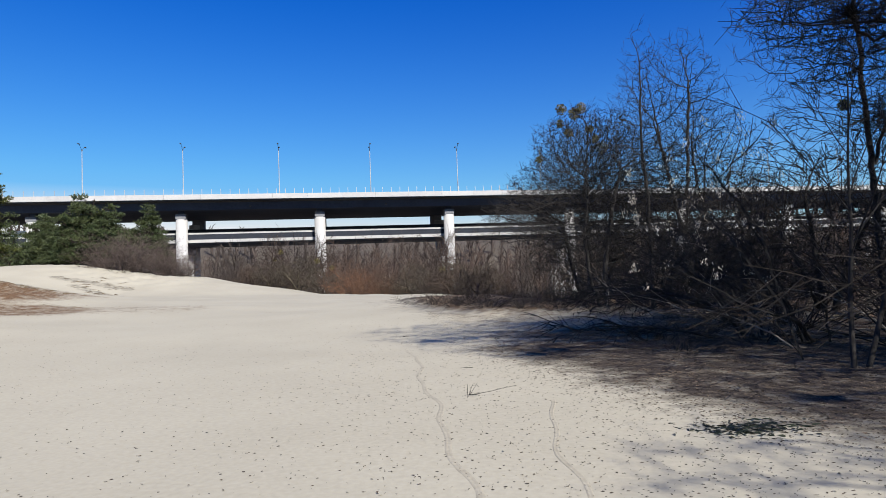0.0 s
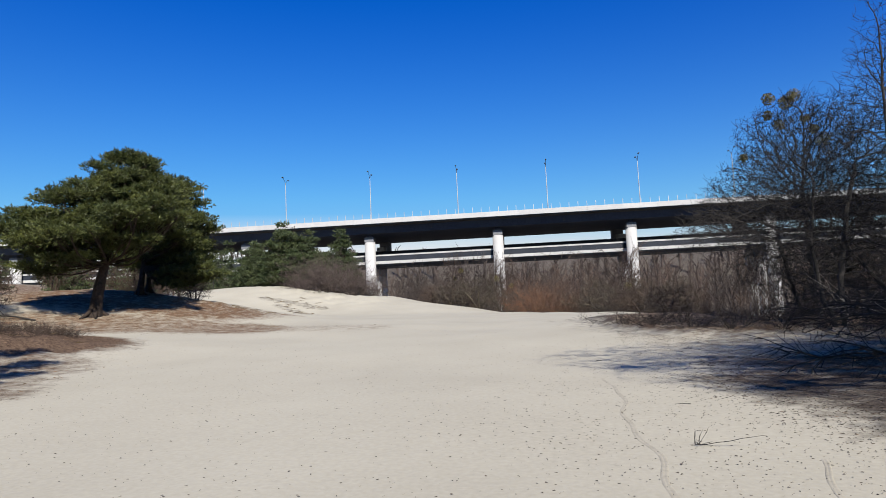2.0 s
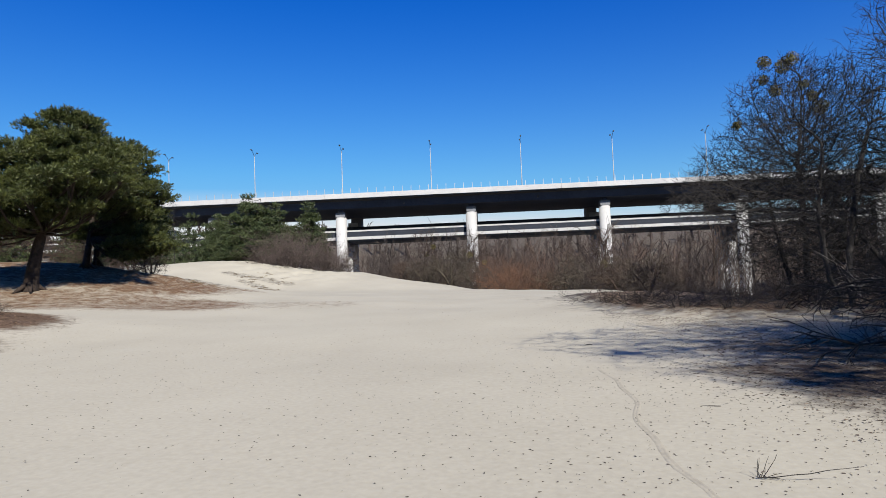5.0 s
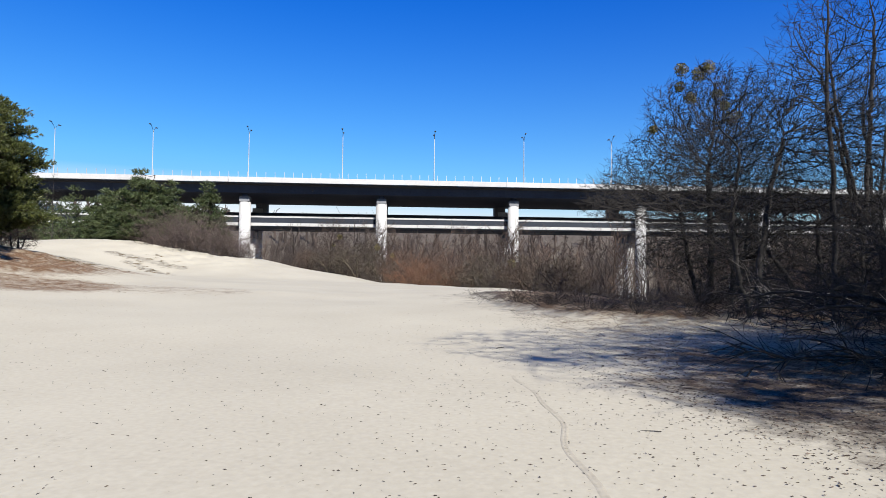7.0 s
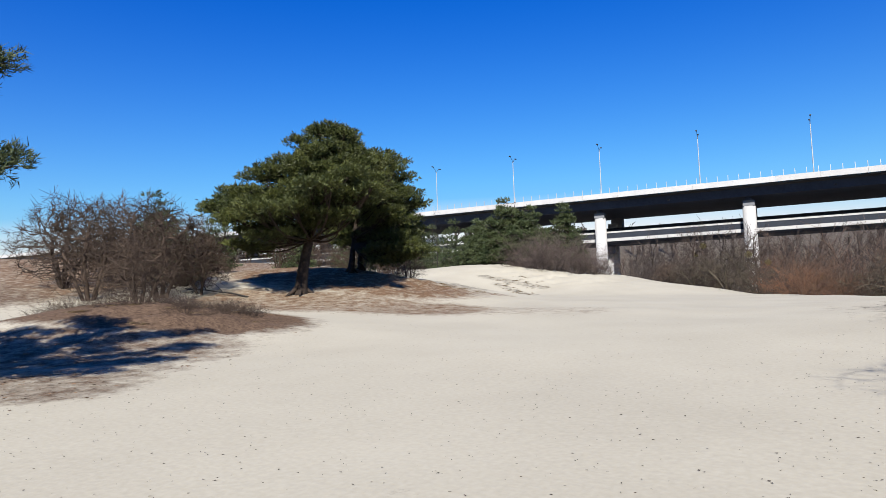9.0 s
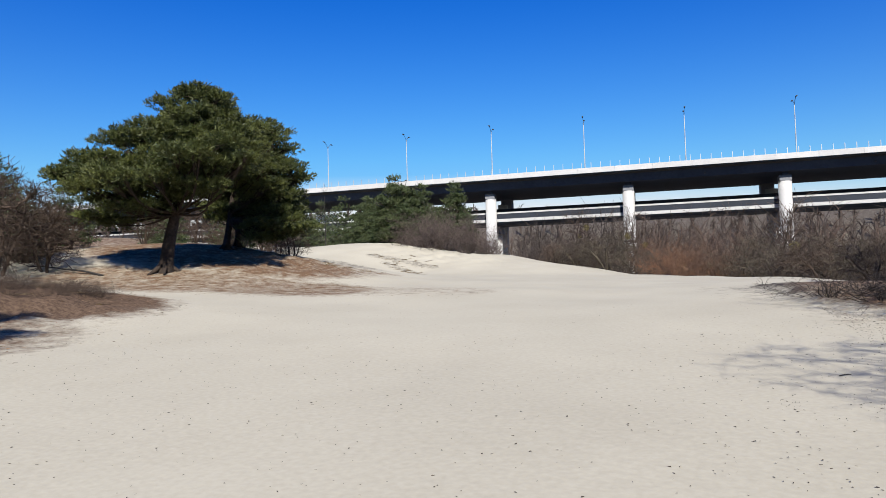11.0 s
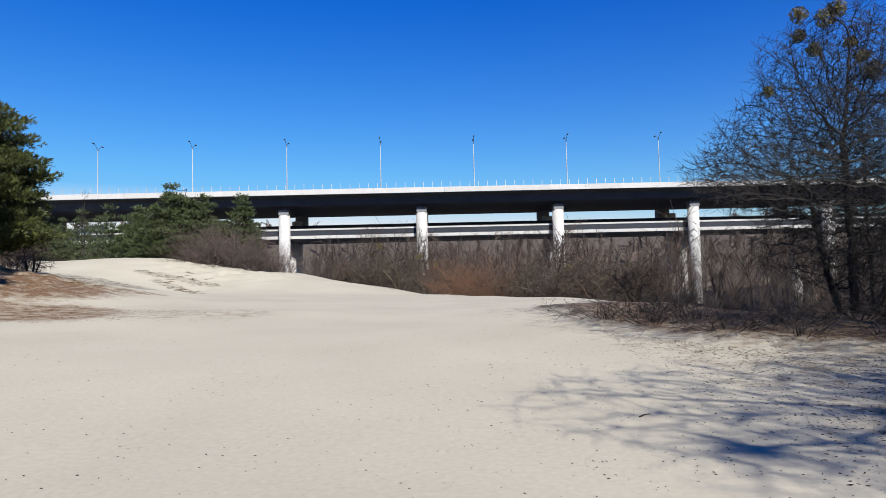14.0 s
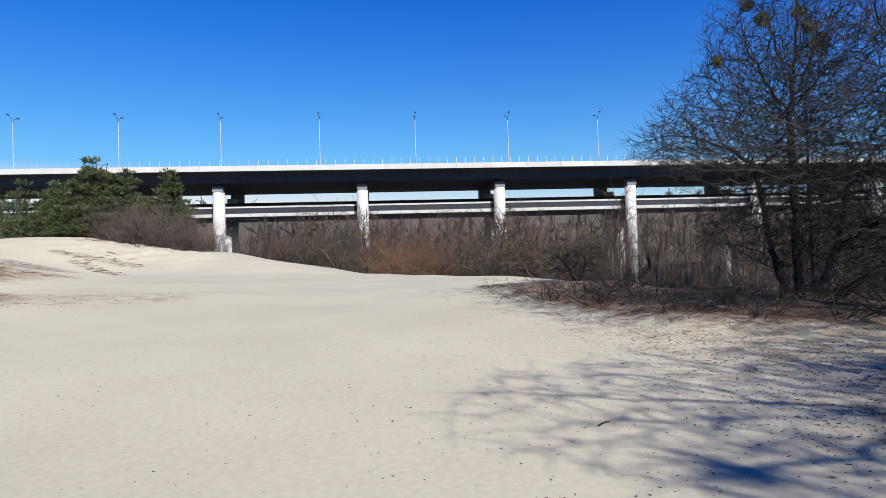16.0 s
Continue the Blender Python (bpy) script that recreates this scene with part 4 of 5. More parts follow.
# The copies at y below 5 are unseen, added to shade the litter.
for x, y, a, sc in ((10.6, 20.2, 80, 1.0), (12.6, 25.5, 230, 1.15), (10.8, 16.4, 300, 0.95), (12.4, 12.6, 200, 1.1), (10.9, 2.6, 60, 1.2), (13.5, 4.2, 10, 1.2), (9.4, 4.8, 140, 1.05)):
    copy_to(tangle, x, y, a, sc)
small = stand(crowned_tree("bare_tree", 51, [[(0, 0, -0.3), (0.1, 0, 2.0), (-0.2, 0.1, 4.5)], [(0, 0.1, 1.2), (0.6, 0.2, 3.4)]], [(0, 0, 5.2, 1.9, 1.9, 2.3), (0.2, 0, 3.2, 1.7, 1.7, 1.2)], "small leafless tree with mistletoe below the sand rim", 800, 0.26, 1.5, 0.3, 0.12, 0.011, spurs=1.6, spur=0.5, bow=False, mistletoe=[(-0.6, -0.8, 5.0, 0.3), (0.9, -0.5, 4.2, 0.26)], bark=SHRUB_BROWN, twig=SHRUB_BROWN), -9.2, 69.5)
copy_to(small, -15.2, 72, 120, 0.95), copy_to(small, -4, 66, 220, 0.8), copy_to(small, 2.4, 57, 60, 1.1), copy_to(small, 1.0, 62, 160, 1.0), copy_to(small, 6.8, 50, 300, 0.8)

# ---- shrubs ----
rng = random.Random(77)
SHRUB_MAUVE = noisy("mauve_shrub_twigs", (0.052, 0.038, 0.033), (0.095, 0.073, 0.064), 0.4, 5.0, 0.85, 0.0, island=0.35)
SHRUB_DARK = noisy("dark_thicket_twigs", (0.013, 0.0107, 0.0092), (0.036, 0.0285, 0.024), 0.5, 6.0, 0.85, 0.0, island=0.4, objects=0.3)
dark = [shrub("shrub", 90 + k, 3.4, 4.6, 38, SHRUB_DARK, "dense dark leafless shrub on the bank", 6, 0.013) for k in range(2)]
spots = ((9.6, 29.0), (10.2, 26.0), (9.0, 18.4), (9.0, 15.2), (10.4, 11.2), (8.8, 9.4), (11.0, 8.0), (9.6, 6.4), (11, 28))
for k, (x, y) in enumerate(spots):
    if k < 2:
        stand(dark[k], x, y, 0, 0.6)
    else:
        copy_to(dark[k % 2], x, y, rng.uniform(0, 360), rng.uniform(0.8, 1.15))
brush = stand(shrub("brush", 95, 0.6, 3.2, 34, SHRUB_DARK, "low dead brush lying on the bank", 4, 0.010, 0.42), 0.9, 24.6)
tagged(brush, category="brush")
for x, y, sc in ((-27.5, 62.8, 0.9), (-25.3, 63.8, 1.0), (-23.2, 65, 0.9), (1.7, 23.3, 0.9), (2.6, 21.6, 0.8), (3.5, 20.6, 0.75), (4.6, 20.2, 0.8), (5.6, 20.0, 0.8), (2.6, 23.6, 1.0), (4.0, 22.4, 1.0), (1.9, 25.6, 1.1), (5.4, 22.6, 1.1), (7.2, 19.2, 0.9), (6.4, 21.4, 1.2), (7.4, 22.6, 1.3), (8.2, 21.0, 1.2), (6.2, 24.0, 1.2), (5.4, 29.6, 1.2), (6.6, 30.8, 1.4), (7.6, 29.2, 1.5), (6.2, 28.2, 1.2), (5.0, 12.8, 0.9), (6.2, 14.0, 1.0), (4.6, 11.0, 0.7), (6.6, 12.0, 1.0), (3.2, 27.0, 1.0)):
    copy_to(brush, x, y, rng.uniform(0, 360), sc)
kinds = [shrub("shrub", 100 + k, 2.8, 4.2, 50, mat, label, 9, 0.012) for k, (mat, label) in enumerate(((SHRUB_BROWN, "brown leafless shrub beside the sand"), (SHRUB_GREY, "grey-brown leafless shrub on the dune"), (SHRUB_RED, "reddish leafless willow shrub")))]
stand(kinds[0], -7.5, 64), stand(kinds[1], -20, 72, 0, 0.7), stand(kinds[2], -4.2, 55, 0, 0.85)
SHRUB_UMBER = noisy("umber_bush_twigs", (0.027, 0.018, 0.0125), (0.06, 0.041, 0.029), 0.4, 5.0, 0.85, 0.0, island=0.4, objects=0.25)
bush = stand(crowned_tree("shrub", 131, [[(0, 0, -0.2), (-0.5, 0, 0.8), (-1.0, 0.2, 1.7)], [(0.1, 0.1, -0.2), (0.5, 0.3, 0.9), (1.0, 0.3, 1.8)], [(0, -0.1, -0.2), (0.1, -0.5, 1.0), (0.1, -0.6, 2.0)], [(0, 0, -0.2), (0.1, 0.2, 1.2), (-0.1, 0.2, 2.4)]], [(0, 0, 1.5, 2.1, 1.9, 1.35), (0.1, 0, 2.7, 1.4, 1.3, 0.9)], "tall brown leafless bush among pines", 1300, 0.19, 1.3, 0.22, 0.12, 0.010, spurs=2.2, spur=0.36, bow=False, bark=SHRUB_UMBER, twig=SHRUB_UMBER), -26.6, 22.2, 0, 1.2)
tagged(bush, category="shrub", group="leafless shrubs round the sand")
for x, y, sc in ((-28.9, 20.4, 1.2), (-30.6, 23.4, 1.25), (-28.4, 24.6, 0.8), (-33.6, 21.6, 1.3), (-31.4, 27.2, 0.95), (-36.5, 25.5, 1.25), (-29.5, 31.5, 0.6), (-24.8, 20.2, 0.85), (-26.0, 23.8, 0.8)):
    copy_to(bush, x, y, rng.uniform(0, 360), sc)
for x, y, sc in ((-30, 39, 0.7), (-33, 41, 0.8), (-27.5, 41.5, 0.65), (-36.5, 40, 0.85), (-40, 43, 0.9), (-31.5, 45, 0.75), (-35.5, 48, 0.8), (-43.5, 49, 0.9), (-38.8, 53, 0.75), (-38.6, 35, 0.8), (-41.5, 31, 1.0)):
    copy_to(bush, x, y, rng.uniform(0, 360), sc)
# rounded bushes of differing browns below the rim
SHAPE = [[(0, 0, -0.2), (-0.6, 0, 0.8), (-1.3, 0.2, 1.6)], [(0.1, 0.1, -0.2), (0.6, 0.3, 0.9), (1.3, 0.3, 1.7)], [(0, -0.1, -0.2), (0.1, -0.5, 1.0), (0.1, -0.7, 2.0)]]
SHRUB_OLIVE = noisy("olive_brown_twigs", (0.034, 0.0275, 0.0185), (0.068, 0.055, 0.038), 0.4, 5.0, 0.85, 0.0, island=0.4, objects=0.25)
for seed, mat, label, spots in ((141, SHRUB_OLIVE, "rounded olive-grey leafless bush below the sand rim", ((-11.4, 66.2, 1.2), (-8.6, 64.2, 1.0), (-0.6, 54.4, 1.1), (0.9, 52.0, 1.25), (-14.8, 69.6, 1.0), (4.4, 40.6, 0.85), (5.4, 47.5, 1.2), (10.2, 38.5, 0.9), (9.0, 32.6, 0.55), (12.4, 41.0, 0.9), (4.0, 46.0, 1.1))),
                                (142, SHRUB_UMBER, "rounded red-brown leafless bush below the sand rim", ((-5.8, 59.6, 0.8), (2.6, 48.4, 1.0), (2.9, 43.6, 0.8), (-17.5, 71.4, 0.9), (3.5, 35.0, 0.62), (9.6, 34.0, 0.7)))):
    rim_bush = crowned_tree("shrub", seed, SHAPE, [(0, 0, 1.2, 2.4, 2.0, 1.25), (0.7, 0, 2.1, 1.3, 1.3, 0.9), (-1.0, 0.2, 1.7, 1.2, 1.2, 0.9)], label, 900, 0.2, 1.3, 0.27, 0.1, 0.0125, spurs=1.8, spur=0.4, bark=mat, twig=mat, bow=False)
    tagged(rim_bush, category="shrub", group="leafless shrubs round the sand")
    stand(rim_bush, spots[0][0], spots[0][1], 0, spots[0][2])
    for x, y, sc in spots[1:]:
        copy_to(rim_bush, x, y, rng.uniform(0, 360), sc)
heath = stand(shrub("brush", 133, 0.36, 1.7, 46, SHRUB_UMBER, "low brown heath clump on the sandy mound", 4, 0.006), -18.6, 17.4, 0, 0.6)
tagged(heath, category="brush")
for k in range(40):
    a, o = rng.uniform(0, 6.28), math.sqrt(rng.random())
    copy_to(heath, -20.6 + 4.6 * o * math.cos(a), 18.0 + 2.7 * o * math.sin(a), rng.uniform(0, 360), rng.uniform(0.35, 0.75))
hedge = stand(shrub("shrub", 130, 2.5, 5.4, 130, SHRUB_MAUVE, "dense rounded grey-mauve shrub on the dune", 6, 0.013), -29.0, 65.0)
for x, y, sc in ((-27.6, 65.6, 1.12), (-25.0, 66.2, 1.0), (-31.2, 66.2, 0.6), (-23.4, 67.0, 0.7)):
    copy_to(hedge, x, y, rng.uniform(0, 360), sc)
russet = stand(shrub("shrub", 132, 1.7, 3.4, 60, SHRUB_ORANGE, "low rounded orange-red bush at the sand rim", 8, 0.010), -4.9, 56.5)
copy_to(russet, -2.2, 54.5, 80, 0.7)
# the hedge on the dune, the bushes below the rim, low brush on the bank
for x, y, k, sc in ((-17.0, 72.5, 0, 0.9), (-14.5, 71.5, 0, 1.05), (-12, 69, 0, 1.0), (-2, 53.5, 2, 0.8), (1.5, 50, 1, 0.9), (4.6, 44, 0, 0.9), (4.6, 38.5, 0, 0.55), (5, 33, 0, 0.3), (-13, 71, 1, 1.3), (-7, 68, 0, 1.3), (-3, 62, 1, 1.2), (2.5, 55, 0, 1.3), (6, 49, 1, 1.3), (9.6, 44, 0, 1.0)):
    copy_to(kinds[k], x, y, rng.uniform(0, 360), sc)


def light_tree(seed, tall_, strokes, width, thick):
    """Few broad strokes of trunk, limbs and twigs for a tree far off."""
    r = random.Random(seed)
    t = Tubes()
    pts, _e = bent(r, Vector((0, 0, -0.5)), Vector((0, 0, 1)), tall_ * 0.9, 4, 0.06, 0.02)
    t.add(pts, [thick * 2.2, thick * 2, thick * 1.7, thick * 1.3, thick * 0.7], 4)
    for _ in range(strokes):
        s = r.uniform(0.12, 1.0) * 4
        i = min(int(s), 3)
        q = pts[i].lerp(pts[i + 1], s - i)
        a = r.uniform(0, 2 * math.pi)
        d = Vector((math.cos(a) * width, math.sin(a) * width, 1.0 + r.random()))
        p2, e2 = bent(r, q, d, tall_ * r.uniform(0.10, 0.24), 2, 0.16, 0.03)
        t.add(p2, [thick, thick * 0.75, thick * 0.4], 3)
        for _k in range(2):
            p3, _e = bent(r, p2[1].lerp(p2[2], r.random()), aside(r, e2, 0.6), tall_ * r.uniform(0.06, 0.14), 1, 0.1, 0.02)
            t.add(p3, [thick * 0.55, thick * 0.3], 3)
    return np.array([tuple(v) for v in t.v]), np.array(t.f)


def scatter(name, bases, places, material, label, category):
    """One object of kind stuff out of many turned and scaled copies. places: rows of x, y, turn, scale."""
    vs, fs, count = [], [], 0
    for k, (x, y, turn, sc) in enumerate(places):
        v, f = bases[k % len(bases)]
        c, s_ = math.cos(turn), math.sin(turn)
        w = v * sc
        vs.append(np.stack([w[:, 0] * c - w[:, 1] * s_ + x, w[:, 0] * s_ + w[:, 1] * c + y, w[:, 2] + ground_z(x, y)], -1))
        fs.append(f + count)
        count += len(v)
    v, f = np.concatenate(vs), np.concatenate(fs)
    me = bpy.data.meshes.new(name)
    me.vertices.add(len(v)), me.loops.add(f.size), me.polygons.add(len(f))
    me.vertices.foreach_set("co", v.astype(np.float32).ravel())
    me.polygons.foreach_set("loop_start", np.arange(0, f.size, 4, dtype=np.int32))
    me.loops.foreach_set("vertex_index", f.astype(np.int32).ravel())
    me.update(calc_edges=True)
    me.materials.append(material)
    return tagged(new(name, me), label, category, kind="stuff")


# ---- woods on the low ground, before and behind the bridge ----
rng = random.Random(5)
THICKET_RED = noisy("reddish_thicket", (0.05, 0.033, 0.025), (0.092, 0.063, 0.048), 0.1, 1.5, 0.9, 0.0, island=0.45)
THICKET_GREY = noisy("grey_brown_thicket", (0.03, 0.0235, 0.0195), (0.064, 0.05, 0.042), 0.1, 1.5, 0.9, 0.0, island=0.45)
low_bases = [light_tree(300 + k, 12, 48, 1.25, 0.036) for k in range(4)]
grey_places, red_places = [], []
for k in range(1500):
    x, y = rng.uniform(-70, 130), 50 + 88 * rng.random() ** 0.9
    far = float(outside(np.array(x), np.array(y)))
    if far < 12 or y < 56 or x > 8 + y * 0.75 or x < -4 - y * 0.62 or (0.13 < x / y < 0.3 and rng.random() < 0.6) or len(grey_places) + len(red_places) >= 300:
        continue
    tall_ = min(1.4, 0.62 + max(0, (y - 40)) / 58) * rng.uniform(0.8, 1.06)
    mid = math.exp(-((x / y - 0.03) / 0.12) ** 2)
    (red_places if rng.random() < 0.12 + 0.5 * mid else grey_places).append((x, y, rng.uniform(0, 6.28), tall_))
grey_places += [(rng.uniform(-260, -70), rng.uniform(75, 170), rng.uniform(0, 6.28), rng.uniform(0.8, 1.15)) for k in range(40)]
scatter("thicket", low_bases, grey_places, THICKET_GREY, "grey-brown leafless thicket on the low ground", "thicket")
scatter("thicket", low_bases, red_places, THICKET_RED, "reddish leafless thicket on the low ground", "thicket")
far_bases = [light_tree(320 + k, 27, 20, 0.8, 0.7) for k in range(4)]
places = [(rng.uniform(-330, 230), 185 + 95 * rng.random() ** 0.8, rng.uniform(0, 6.28), rng.uniform(0.32, 0.46)) for k in range(400)]
places += [(rng.uniform(-330, -105), rng.uniform(60, 185), rng.uniform(0, 6.28), rng.uniform(0.3, 0.45)) for k in range(110)]
scatter("far_woods", far_bases, places, WOODS, "distant leafless woods beyond the bridge", "woods")


# ---- fallen leaves and small things on the sand ----
def flakes(name, seed, count, spots, lo, hi, material, label, category):
    """Small curled leaves lying on the ground at the given spots."""
    r = np.random.default_rng(seed)
    x, y = spots(r, count)
    z = height(x, y)
    n = len(x)
    size, a = r.uniform(lo, hi, n), r.uniform(0, 6.28, n)
    c, s_, w, up = np.cos(a) * size, np.sin(a) * size, r.uniform(0.18, 0.45, n), r.uniform(0.02, 0.3, n) * size
    j1, j2, w2 = r.uniform(-0.6, 0.6, n), r.uniform(-0.6, 0.6, n), r.uniform(0.05, 0.45, n)
    v = np.stack([np.stack([x - c, y - s_, z + 0.003 + up * r.random(n)], -1), np.stack([x - s_ * w + c * j1, y + c * w + s_ * j1, z + 0.005 + up], -1), np.stack([x + c, y + s_, z + 0.003 + up * r.random(n)], -1), np.stack([x + s_ * w2 + c * j2, y - c * w2 + s_ * j2, z + 0.002], -1)], 1).reshape(-1, 3)
    k = np.arange(n)[:, None] * 4
    f = np.concatenate([k + (0, 1, 3), k + (1, 2, 3)])
    return tagged(new(name, mesh_of(name, v.tolist(), f.tolist(), material)), label, category, kind="stuff")


def on_sand(r, count):
    x, y = r.uniform(-13, 6, count * 3), 2.6 + 26 * r.random(count * 3) ** 1.5
    keep = r.random(count * 3) < (0.1 + 0.9 * np.clip((x + 3.5) / 6, 0, 1) ** 2) * np.clip((24 - y) / 12, 0.12, 1) ** (1.0 - 0.8 * np.clip(x / 2, 0, 1))
    return x[keep][:count], y[keep][:count]


def on_bank(r, count):
    x, y = r.uniform(0.5, 11, count * 5), r.uniform(2.0, 26, count * 5)
    keep = r.random(count * 5) < litter_shade_mask(x, y) * 1.3
    return x[keep][:count], y[keep][:count]


def by_pine(r, count):
    x, y = r.uniform(-30, -9, count * 5), r.uniform(6, 30, count * 5)
    keep = r.random(count * 5) < litter_shade_mask(x, y)
    return x[keep][:count], y[keep][:count]


flakes("fallen_leaves", 41, 24000, on_sand, 0.005, 0.017, DEBRIS, "scattered dark dead leaf bits on sand", "leaves")
PINE_LITTER = noisy("reddish_dead_leaves", (0.10, 0.06, 0.035), (0.2, 0.13, 0.08), 2.0, 14.0, 0.9, 0.0, island=0.4)
LITTER = noisy("dead_leaves", (0.012, 0.009, 0.0075), (0.14, 0.105, 0.076), 6.0, 40.0, 0.9, 0.0, island=0.8)
flakes("leaf_litter", 44, 5000, by_pine, 0.02, 0.045, PINE_LITTER, "reddish-brown leaf litter round the pines", "leaf litter")
flakes("leaf_litter", 42, 80000, on_bank, 0.008, 0.026, LITTER, "brown leaf litter under the bare trees", "leaf litter")


def grass_tuft(name, seed, blades, tall_, wide, material, label):
    """Thin bent blades from one foot."""
    r = random.Random(seed)
    v, f = [], []
    for _ in range(blades):
        a, o = r.uniform(0, 6.28), r.random()
        p = Vector((math.cos(a), math.sin(a), 0)) * wide * 0.4 * o
        d = Vector((math.cos(a) * o * 1.1, math.sin(a) * o * 1.1, 1)).normalized()
        t = Vector((-math.sin(a), math.cos(a), 0)) * 0.006
        ln = tall_ * r.uniform(0.5, 1.1)
        m = p + d * ln * 0.6
        e = m + (d + Vector((math.cos(a) * 0.8, math.sin(a) * 0.8, -0.6))).normalized() * ln * 0.45
        k = len(v)
        v += [p - t, p + t, m + t, m - t, e]
        f += [(k, k + 1, k + 2, k + 3), (k + 3, k + 2, k + 4)]
    return tagged(new(name, mesh_of(name, v, f, material)), label, "grass", kind="stuff")


tuft = stand(grass_tuft("grass_tuft", 9, 170, 0.085, 1.1, DRY_GRASS, "dry straw-coloured grass tuft on sand"), -20.2, 35.2)
rng = random.Random(15)
spots = []
for ax, ay, bx, by, n in ((-30.5, 57, -24.2, 56.2, 26), (-28, 55, -23.4, 52.4, 24), (-29.5, 58.6, -26, 57.6, 8), (-21.5, 34.5, -18.3, 36, 16)):
    spots += [(ax + (bx - ax) * t + rng.gauss(0, 0.4), ay + (by - ay) * t + rng.gauss(0, 0.5)) for t in (rng.random() for _ in range(n))]
spots += [(-20 + rng.uniform(-5, 4.2), 17.4 + rng.uniform(-3, 3)) for _ in range(26)]
for x, y in spots:
    copy_to(tuft, x, y, rng.uniform(0, 360), rng.uniform(0.45, 0.9))


def fallen_branch(name, seed, at, turn, length, r0, material, label, rise=0.15, forks=4, twigs=0):
    """A dead branch lying on the ground, with a few forks."""
    r = random.Random(seed)
    ob = tagged(new(name), label, "branch")
    t = Tubes()
    pts, _e = bent(r, Vector((0, 0, 0.01)), Vector((1, 0, rise)), length, 8, 0.12, -rise * 0.17)
    t.add(pts, [max(r0 * (1 - 0.1 * i), 0.003) for i in range(9)], 6)
    for _ in range(forks):
        i = r.randrange(2, 8)
        p2, _e = bent(r, pts[i], aside(r, (pts[i] - pts[i - 1]).normalized(), 0.7), length * r.uniform(0.15, 0.4), 4, 0.15, 0.03)
        t2 = Tubes()
        t2.add(p2, [r0 * 0.5, r0 * 0.4, r0 * 0.3, r0 * 0.22, r0 * 0.14], 5)
        for _k in range(twigs):
            j = r.randrange(1, 4)
            p3, _e = bent(r, p2[j], aside(r, (p2[j] - p2[j - 1]).normalized(), 0.7), length * r.uniform(0.06, 0.16), 2, 0.15, 0.03)
            t2.add(p3, [r0 * 0.25, r0 * 0.2, r0 * 0.12], 4)
        tagged(part("fork", t2.mesh(name + "_fork", material, True), ob), kind="stuff")
    part("stem", t.mesh(name + "_stem", material, True), ob)
    ob.matrix_basis = pose(at[0], at[1], ground_z(*at), 0, 0, turn)
    return ob


def dry_sprig(at, label):
    """A dead sprig: a lying stem with short roots and a few shoots that stand up from its foot."""
    r = random.Random(61)
    ob = tagged(new("fallen_twig"), label, "branch")
    t = Tubes()
    t.add(bent(r, Vector((0, 0, 0.012)), Vector((1, -0.1, 0.02)), 0.62, 6, 0.1, 0.0)[0], [0.004, 0.0035, 0.003, 0.003, 0.0025, 0.002, 0.0015], 5)
    part("stem", t.mesh("sprig_stem", BARK, True), ob)
    for k, (x, y, z, ln) in enumerate(((0.02, 0.1, 1, 0.22), (-0.12, 0.05, 1, 0.2), (0.45, 0.1, 1, 0.24), (0.8, 0.2, 0.75, 0.3), (0.25, -0.2, 0.7, 0.16), (1, 0.5, 0.12, 0.2), (1, -0.6, 0.08, 0.18), (-1, 0.3, 0.1, 0.1), (-0.8, -0.5, 0.08, 0.1))):
        t = Tubes()
        pts, _e = bent(r, Vector((0.01 * k, 0, 0.012)), Vector((x, y, z)), ln * 0.62, 4, 0.09, 0.02)
        t.add(pts, [0.0026, 0.0023, 0.002, 0.0017, 0.0013], 4)
        part("shoot", t.mesh("sprig_shoot", BARK, True), ob)
    ob.matrix_basis = pose(at[0], at[1], ground_z(*at), 0, 0, 0)


dry_sprig((0.61, 7.87), "small dead sprig with upright shoots on the sand")
fallen_branch("fallen_twig", 2, (-0.23, 15.37), 50, 0.7, 0.0075, BARK, "short dark curved stick on the sand", 0.08, 2)
fallen_branch("fallen_twig", 3, (0.9, 10.1), 150, 0.5, 0.004, BARK, "thin dry stick on the sand", 0.1, 1)
fallen_branch("fallen_branch", 4, (6.0, 12.6), 170, 3.6, 0.03, BARK, "dead grey branch reaching over the sand", 0.35, 12, 8)
fallen_branch("fallen_branch", 5, (6.4, 10.6), 150, 3.2, 0.018, TWIG_PALE, "bleached arched dead branch in the thicket", 0.7, 6)
fallen_branch("fallen_branch", 6, (7.4, 11.8), 120, 4.5, 0.02, TWIG_PALE, "bleached leaning dead branch in the thicket", 1.2, 8)
fallen_branch("fallen_branch", 7, (8.2, 10.4), 135, 4.2, 0.02, TWIG_PALE, "bleached leaning dead branch in the thicket", 1.6, 8)
fallen_branch("fallen_branch", 9, (6.6, 17.4), 110, 3.4, 0.016, TWIG_PALE, "bleached leaning dead branch in the thicket", 1.1, 7)
fallen_branch("fallen_branch", 10, (8.0, 18.6), 140, 3.8, 0.017, TWIG_PALE, "bleached leaning dead branch in the thicket", 1.4, 7)
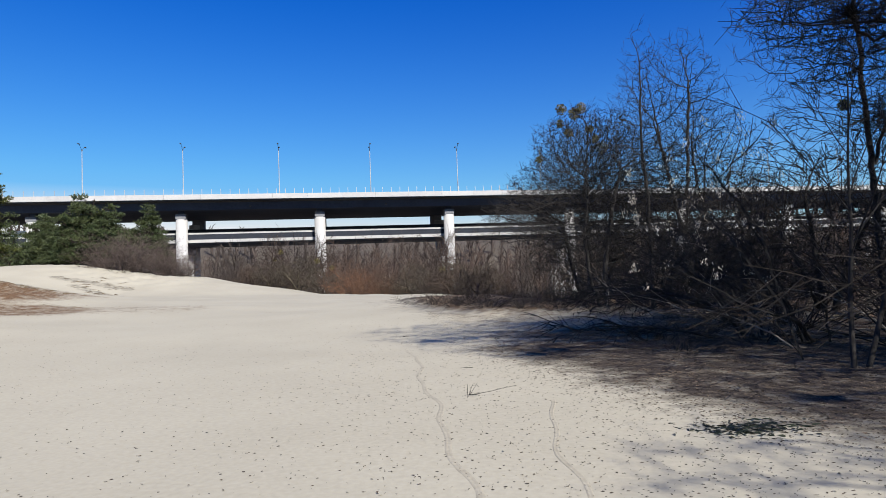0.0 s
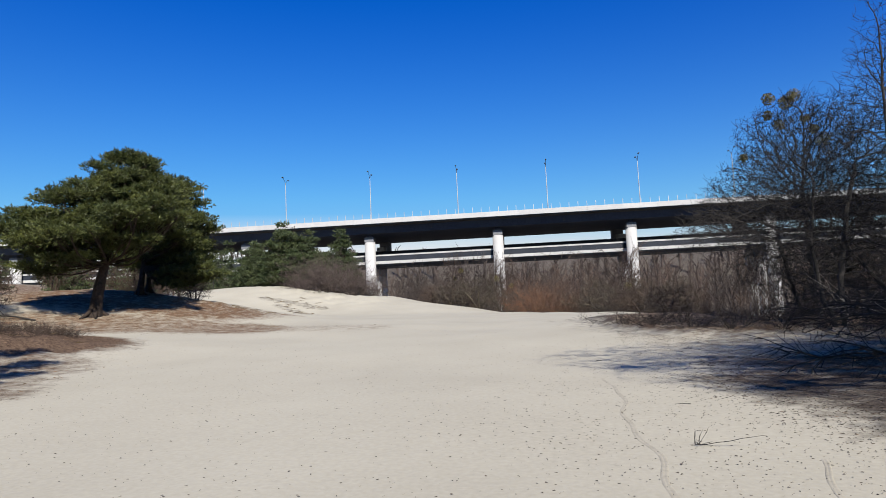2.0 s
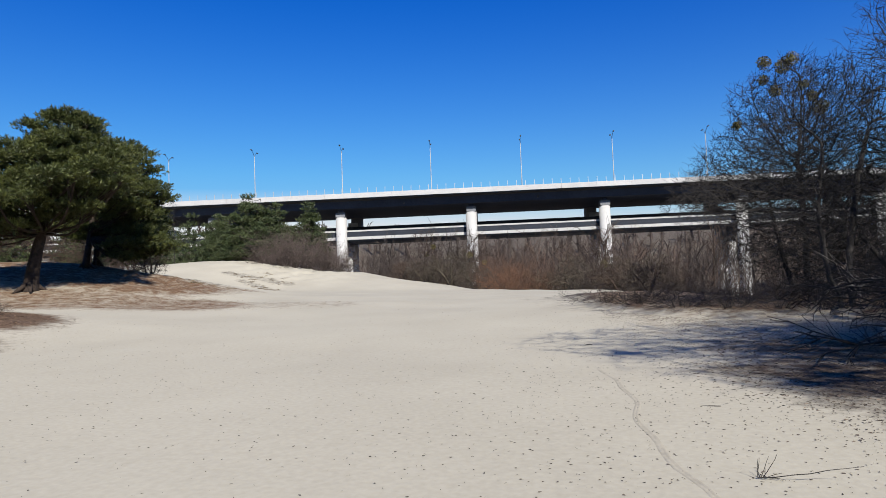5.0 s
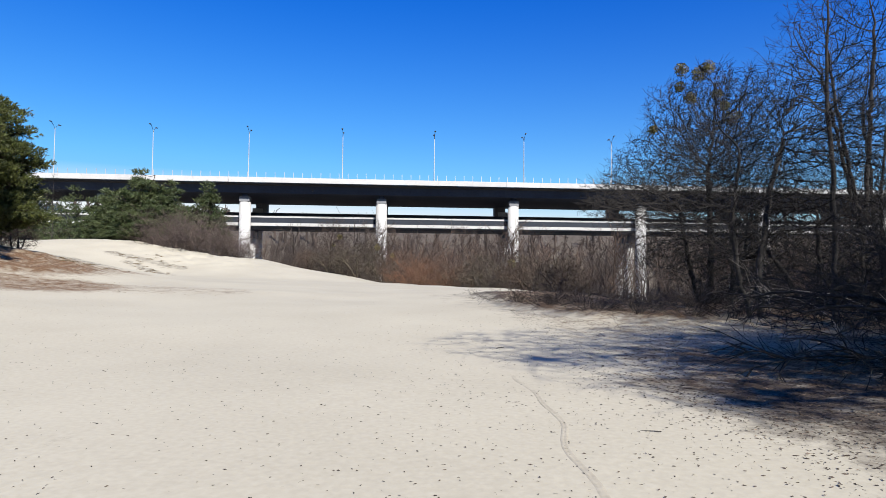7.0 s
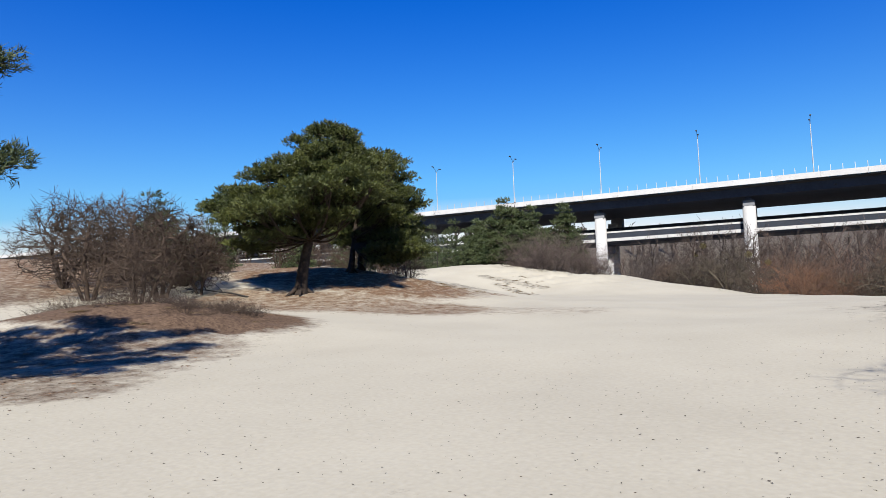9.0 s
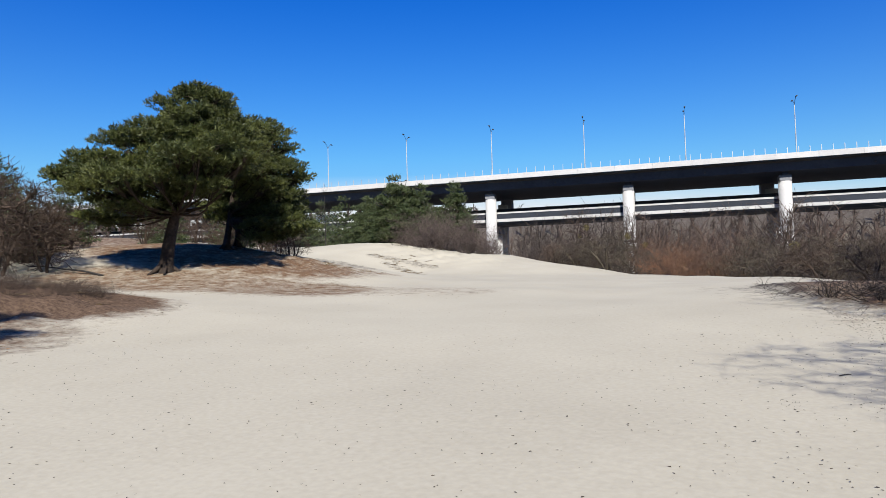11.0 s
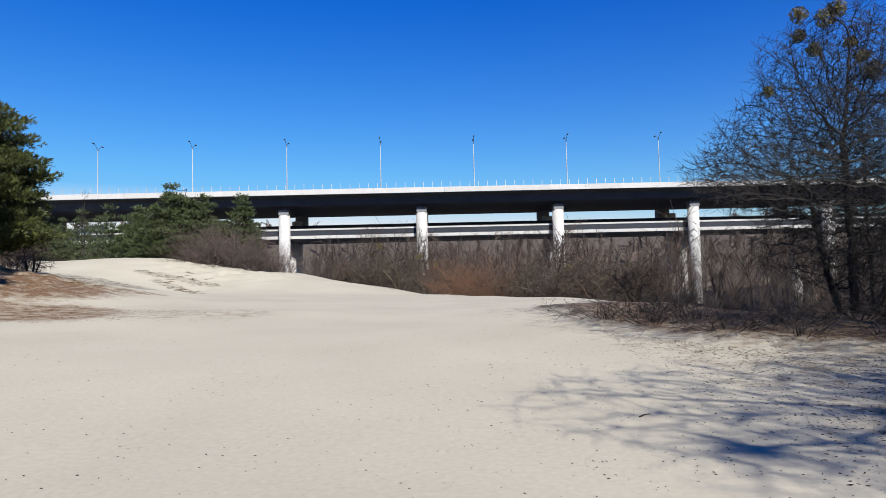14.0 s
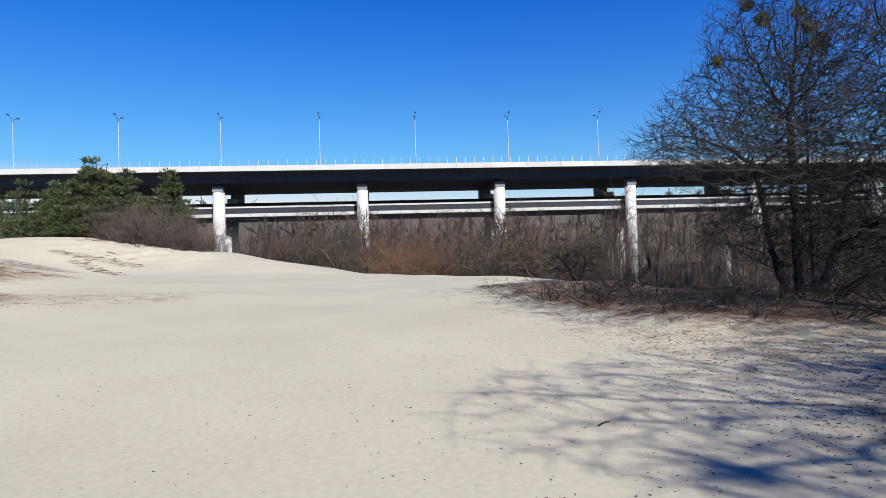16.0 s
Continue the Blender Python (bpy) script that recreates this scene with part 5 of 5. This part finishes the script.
fallen_branch("fallen_branch", 11, (5.6, 18.2), 70, 3.0, 0.014, TWIG_PALE, "bleached leaning dead branch in the thicket", 0.9, 7)
fallen_branch("fallen_branch", 8, (-24.0, 24.8), 185, 3.4, 0.05, BARK, "dark dead branch lying beside the pine", 0.2, 8)


def creeper(r, count):
    return 2.95 + r.normal(0, 0.26, count), 5.68 + r.normal(0, 0.14, count)


flakes("ground_creeper", 43, 420, creeper, 0.02, 0.048, IVY, "dark green leaves creeping on sand", "plant")


def wheel_track(name, points, width, label):
    """A shallow rut with raised edges pressed along the sand."""
    pts = np.array(points, float)
    dense = []
    for k in range(len(pts) - 1):
        for t in np.linspace(0, 1, 14, endpoint=False):
            dense.append(pts[k] * (1 - t) + pts[k + 1] * t)
    dense = np.array(dense)
    dense = np.stack([np.convolve(np.pad(dense[:, c], 6, mode="edge"), np.ones(13) / 13, "valid") for c in (0, 1)], -1)
    dense[:, 0] += 0.05 * np.sin(dense[:, 1] * 1.9) + 0.03 * np.sin(dense[:, 1] * 4.3 + 1)
    v, f = [], []
    r = random.Random(3)
    prof = ((-1.0, -0.004), (-0.62, 0.006), (-0.2, 0.001), (0.2, 0.001), (0.6, 0.006), (1.0, -0.004))
    for i, (x, y) in enumerate(dense):
        d = dense[min(i + 1, len(dense) - 1)] - dense[max(i - 1, 0)]
        d = d / np.hypot(*d)
        for o, h in prof:
            px, py = x - d[1] * o * width, y + d[0] * o * width
            v.append((px, py, ground_z(px, py) + 0.0015 + h * r.uniform(0.1, 1.0)))
    n = len(prof)
    for i in range(len(dense) - 1):
        for k in range(n - 1):
            f.append((i * n + k, (i + 1) * n + k, (i + 1) * n + k + 1, i * n + k + 1))
    return tagged(new(name, mesh_of(name, v, f, RUT, True)), label, "track", kind="structure")


wheel_track("wheel_track", [(0.35, 2.0), (0.31, 4.45), (0.29, 5.85), (0.1, 9.0), (0.02, 11.9), (-0.1, 13.0)], 0.032, "narrow wheel rut pressed into the sand")
wheel_track("wheel_track", [(0.95, 2.0), (1.01, 4.45), (1.39, 6.5), (1.5, 7.6)], 0.026, "faint wheel rut pressed into the sand")
